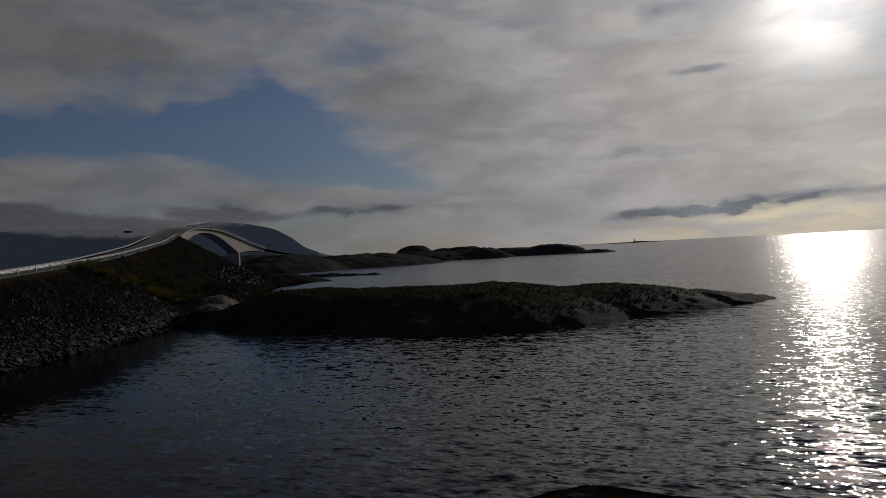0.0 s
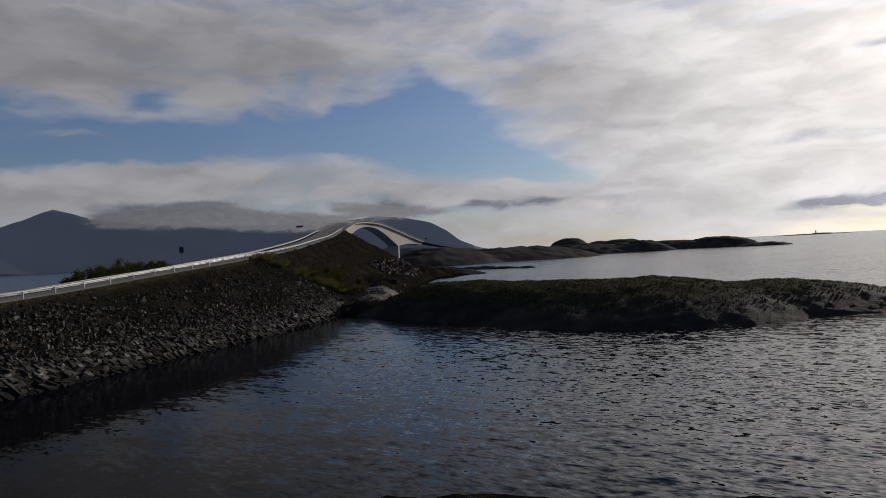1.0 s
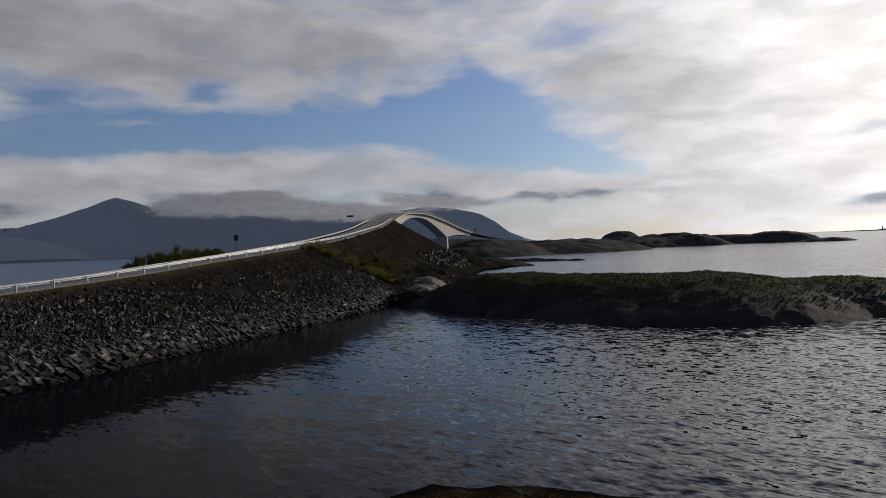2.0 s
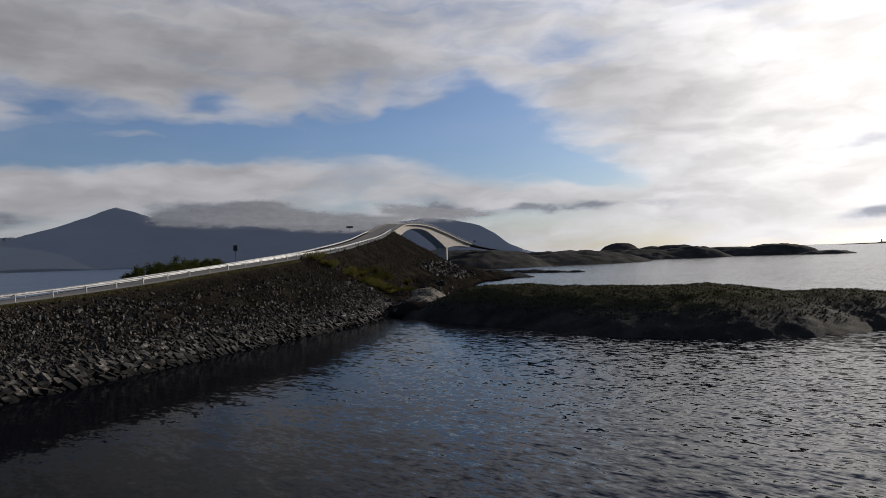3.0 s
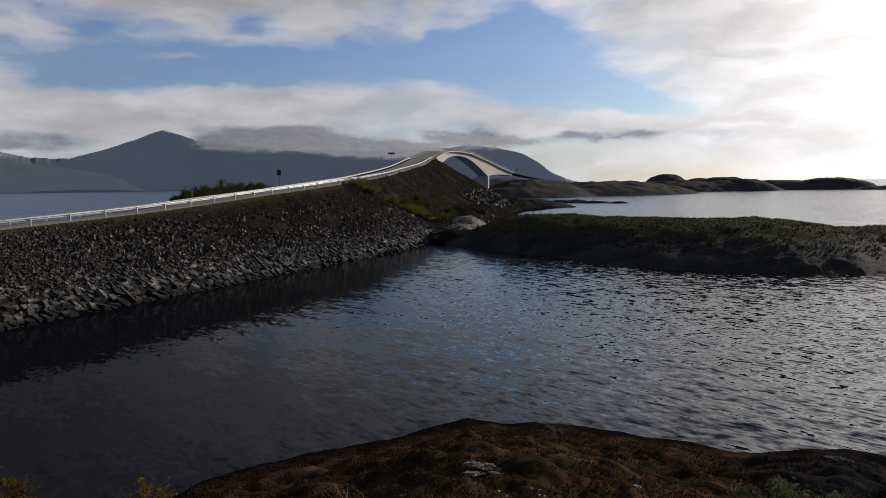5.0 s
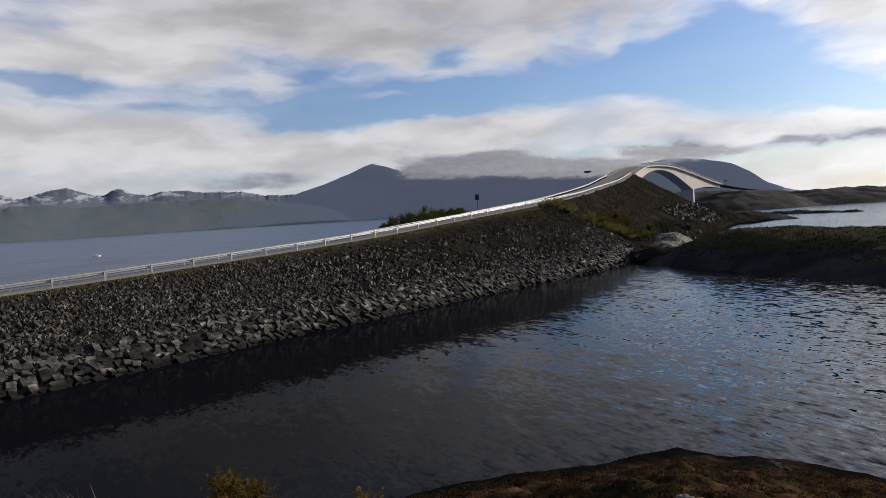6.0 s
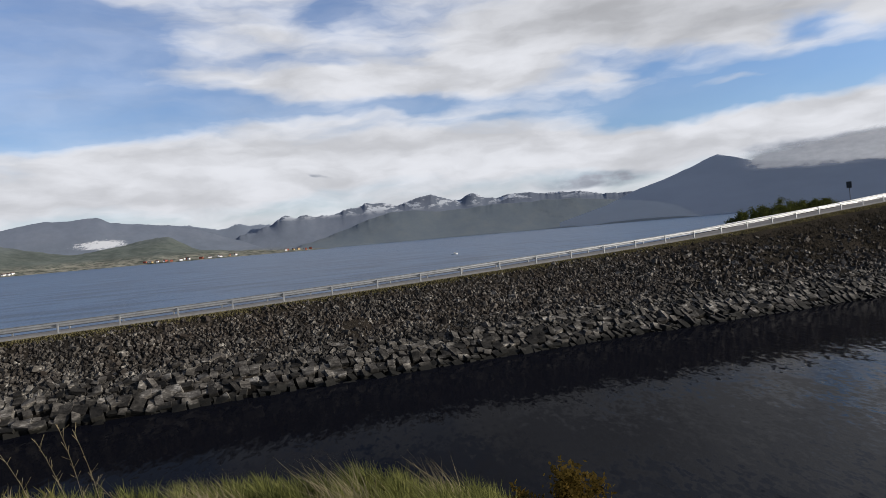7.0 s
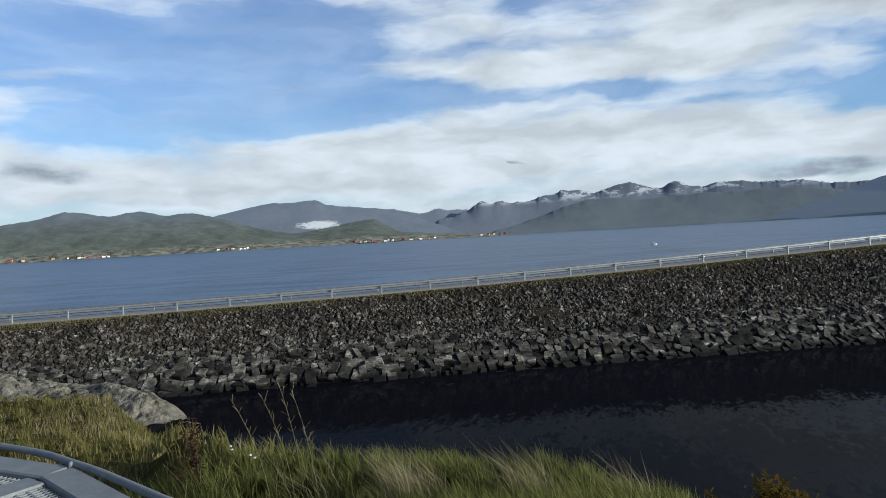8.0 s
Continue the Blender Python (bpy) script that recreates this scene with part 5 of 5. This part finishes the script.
# ---- signs, boat, houses ----
def road_sign(s_y, off, height, w, h):
    p, q, left = on_line(run_at(s_y))
    c = p + left * off
    thing = tagged(new("road_sign"), "dark-backed road sign on a thin steel post", "road sign", group="road signs")
    thing.location = tuple(c)
    thing.rotation_euler = (0, 0, math.atan2(q[1], q[0]))
    bm = bmesh.new()
    bmesh.ops.create_cone(bm, cap_ends=True, segments=10, radius1=0.045, radius2=0.045, depth=height + 0.4, matrix=Matrix.Translation((0, 0, height / 2 - 0.2)))
    part("post", bm, DARKSTEEL, thing)
    bm = bmesh.new()
    bmesh.ops.create_cube(bm, size=1.0, matrix=Matrix.Translation((-0.07, 0, height - h / 2)) @ Matrix.Diagonal((0.03, w, h, 1)))
    bmesh.ops.bevel(bm, geom=bm.edges[:], offset=0.01, segments=1, affect="EDGES")
    part("panel", bm, DARKSTEEL, thing, "dark sign panel")


road_sign(97, 10.2, 2.6, 0.75, 0.95)
road_sign(186, 9.6, 3.6, 2.0, 0.55)
road_sign(420, -1.0, 2.4, 1.6, 0.7)

boat = tagged(new("boat"), "small white open motorboat moored on the fjord", "boat")
boat.location = (-304, 142, 0)
boat.rotation_euler = (0, 0, 1.1)
bm = bmesh.new()
for k, (u, w, zt) in enumerate(((-1.6, 0.62, 0.5), (-0.6, 0.75, 0.52), (0.5, 0.7, 0.6), (1.2, 0.42, 0.7), (1.7, 0.03, 0.8))):
    for v in ((u, -w, zt), (u, -w * 0.6, -0.15), (u, w * 0.6, -0.15), (u, w, zt)):
        bm.verts.new(v)
bm.verts.ensure_lookup_table()
for k in range(4):
    for j in range(3):
        bm.faces.new([bm.verts[i] for i in (4 * k + j, 4 * k + 4 + j, 4 * k + 5 + j, 4 * k + 1 + j)])
bm.faces.new([bm.verts[i] for i in (0, 1, 2, 3)])
part("hull", bm, WHITE, boat, "white hull")
bm = bmesh.new()
bmesh.ops.create_cube(bm, size=1.0, matrix=Matrix.Translation((0.2, 0, 0.85)) @ Matrix.Diagonal((1.0, 0.9, 0.6, 1)))
bmesh.ops.bevel(bm, geom=bm.edges[:], offset=0.08, segments=2, affect="EDGES")
part("cabin", bm, WHITE, boat, "low white cabin")


def house(az_, dist, z, w, turn):
    d = toward(az_, 0).xy * dist
    thing = tagged(new("house"), "small painted wooden house with a pitched roof on the far shore", "house", group="houses on the far shore")
    thing.location = (d.x, d.y, z)
    thing.rotation_euler = (0, 0, radians(turn))
    bm = bmesh.new()
    bmesh.ops.create_cube(bm, size=1.0, matrix=Matrix.Translation((0, 0, 2.0)) @ Matrix.Diagonal((w, w * 0.6, 6.0, 1)))
    part("wall", bm, hr.choice((WHITE, WHITE, OCHRE, BARNRED)), thing)
    bm = bmesh.new()
    e, g = w * 0.55, w * 0.36
    vs = [bm.verts.new(v) for v in ((-e, -g, 5.0), (e, -g, 5.0), (e, g, 5.0), (-e, g, 5.0), (-e, 0, 8.2), (e, 0, 8.2))]
    for f in ((0, 1, 5, 4), (2, 3, 4, 5), (0, 4, 3), (1, 2, 5), (3, 2, 1, 0)):
        bm.faces.new([vs[i] for i in f])
    part("roof", bm, ROOF, thing)


hr = random.Random(4)
for a0, a1, n in ((108.5, 116, 20), (97.5, 101, 8), (83, 90, 20), (76.5, 79.5, 8)):
    for k in range(n):
        a = hr.uniform(a0, a1)
        dist = 2915 + hr.uniform(0, 30)
        house(a, dist, 3.5 + 0.13 * (dist - 2915) + hr.uniform(0, 1.5), hr.uniform(8, 15), hr.uniform(0, 180))


# ---- boulders along the near shore ----
for k in range(14):
    a, d = radians(rng.uniform(-37, -6) if k < 10 else rng.uniform(10, 40)), rng.uniform(21.0, 25.0)
    x, y = -math.sin(a) * d, math.cos(a) * d
    z = near_height(x, y)
    size = rng.uniform(0.3, 0.7)
    bm = bmesh.new()
    bmesh.ops.create_icosphere(bm, subdivisions=4, radius=0.5)
    off = rng.uniform(0, 90)
    for v in bm.verts:
        c = v.co * 1.6 + Vector((off, 0, 0))
        v.co *= 1 + 0.30 * fbm(*c, 3) - 0.35 * abs(fbm(c.x * 1.6, c.y * 1.6, c.z * 3, 3)) + 0.10 * fbm(c.x * 4, c.y * 4, c.z * 4, 4)
        v.co.z *= 0.34
    ob = part("boulder", bm, DARKROCK)
    ob.matrix_basis = Matrix.Translation((x, y, z - 0.03)) @ pose(0, 0, 0, rng.uniform(-10, 10), rng.uniform(-10, 10), rng.uniform(0, 360)) @ Matrix.Diagonal((size * 2.0, size * 1.2, size, 1))
    tagged(ob, "wet black jagged boulder at the water's edge", "boulder", group="shore boulders")

# pale bare stones on the heath
for x, y, size in [(-4.2 + rng.gauss(0, 0.22), 13.0 + rng.gauss(0, 0.35), rng.uniform(0.08, 0.24)) for _ in range(14)] + [(-1.0, 12.6, 0.16), (-5.5, 12.0, 0.15)]:
    bm = bmesh.new()
    bmesh.ops.create_icosphere(bm, subdivisions=3, radius=0.5)
    for v in bm.verts:
        v.co *= 1 + 0.5 * fbm(v.co.x * 2.5 + x * 9, v.co.y * 2.5, v.co.z * 2.5, 4) - 0.5 * abs(fbm(v.co.x * 5 + x * 9, v.co.y * 5, v.co.z * 5, 3))
        v.co.z *= 0.4
    ob = part("heath_stone", bm, PALEROCK)
    ob.matrix_basis = Matrix.Translation((x, y, near_height(x, y) + 0.04)) @ Matrix.Diagonal((size * 1.5, size, size * 0.8, 1))
    tagged(ob, "pale weathered stone lying bare in the heather", "stone", group="stones in the heather")

pool = part("water_pool", sheet("water_pool", steps(0, 2 * math.pi, 33), (0.0, 0.5, 1.0), lambda a, r: (5.2 + math.cos(a) * r * 0.72 * (1 + 0.3 * fbm(math.cos(a) * 2, math.sin(a) * 2, 3)), 15.4 + math.sin(a) * r * 0.24 * (1 + 0.4 * fbm(math.cos(a) * 2, math.sin(a) * 2, 8)), POOL)), POOLWATER)
tagged(pool, "small rain pool in a hollow of the rock", "rock pool", kind="structure")

# ---- lighthouse far out ----
spot = toward(-15.8, 0).xy * 3000
isle = part("ground_outer_isle", sheet("ground_outer_isle", steps(-150, 150, 60), steps(-40, 40, 20), lambda x, y: (spot.x + x, spot.y + y, hills(x, y, ((0, 0, 140, 36, 0, 4), (30, 0, 60, 30, 0, 6))) + fbm(x * 0.03, y * 0.03) * 1)), DARKROCK)
tagged(isle, "low bare isle on the sea horizon", "island", kind="structure")
light = tagged(new("lighthouse"), "tiny pale lighthouse tower on a low outer isle", "lighthouse")
light.location = (spot.x + 10, spot.y, 4.0)
bm = bmesh.new()
bmesh.ops.create_cone(bm, cap_ends=True, segments=12, radius1=2.6, radius2=1.9, depth=11, matrix=Matrix.Translation((0, 0, 4.5)))
part("tower", bm, WHITE, light)
bm = bmesh.new()
bmesh.ops.create_cone(bm, cap_ends=True, segments=12, radius1=1.7, radius2=0.3, depth=3, matrix=Matrix.Translation((0, 0, 11.5)))
part("lantern", bm, DARKSTEEL, light, "dark lantern room")
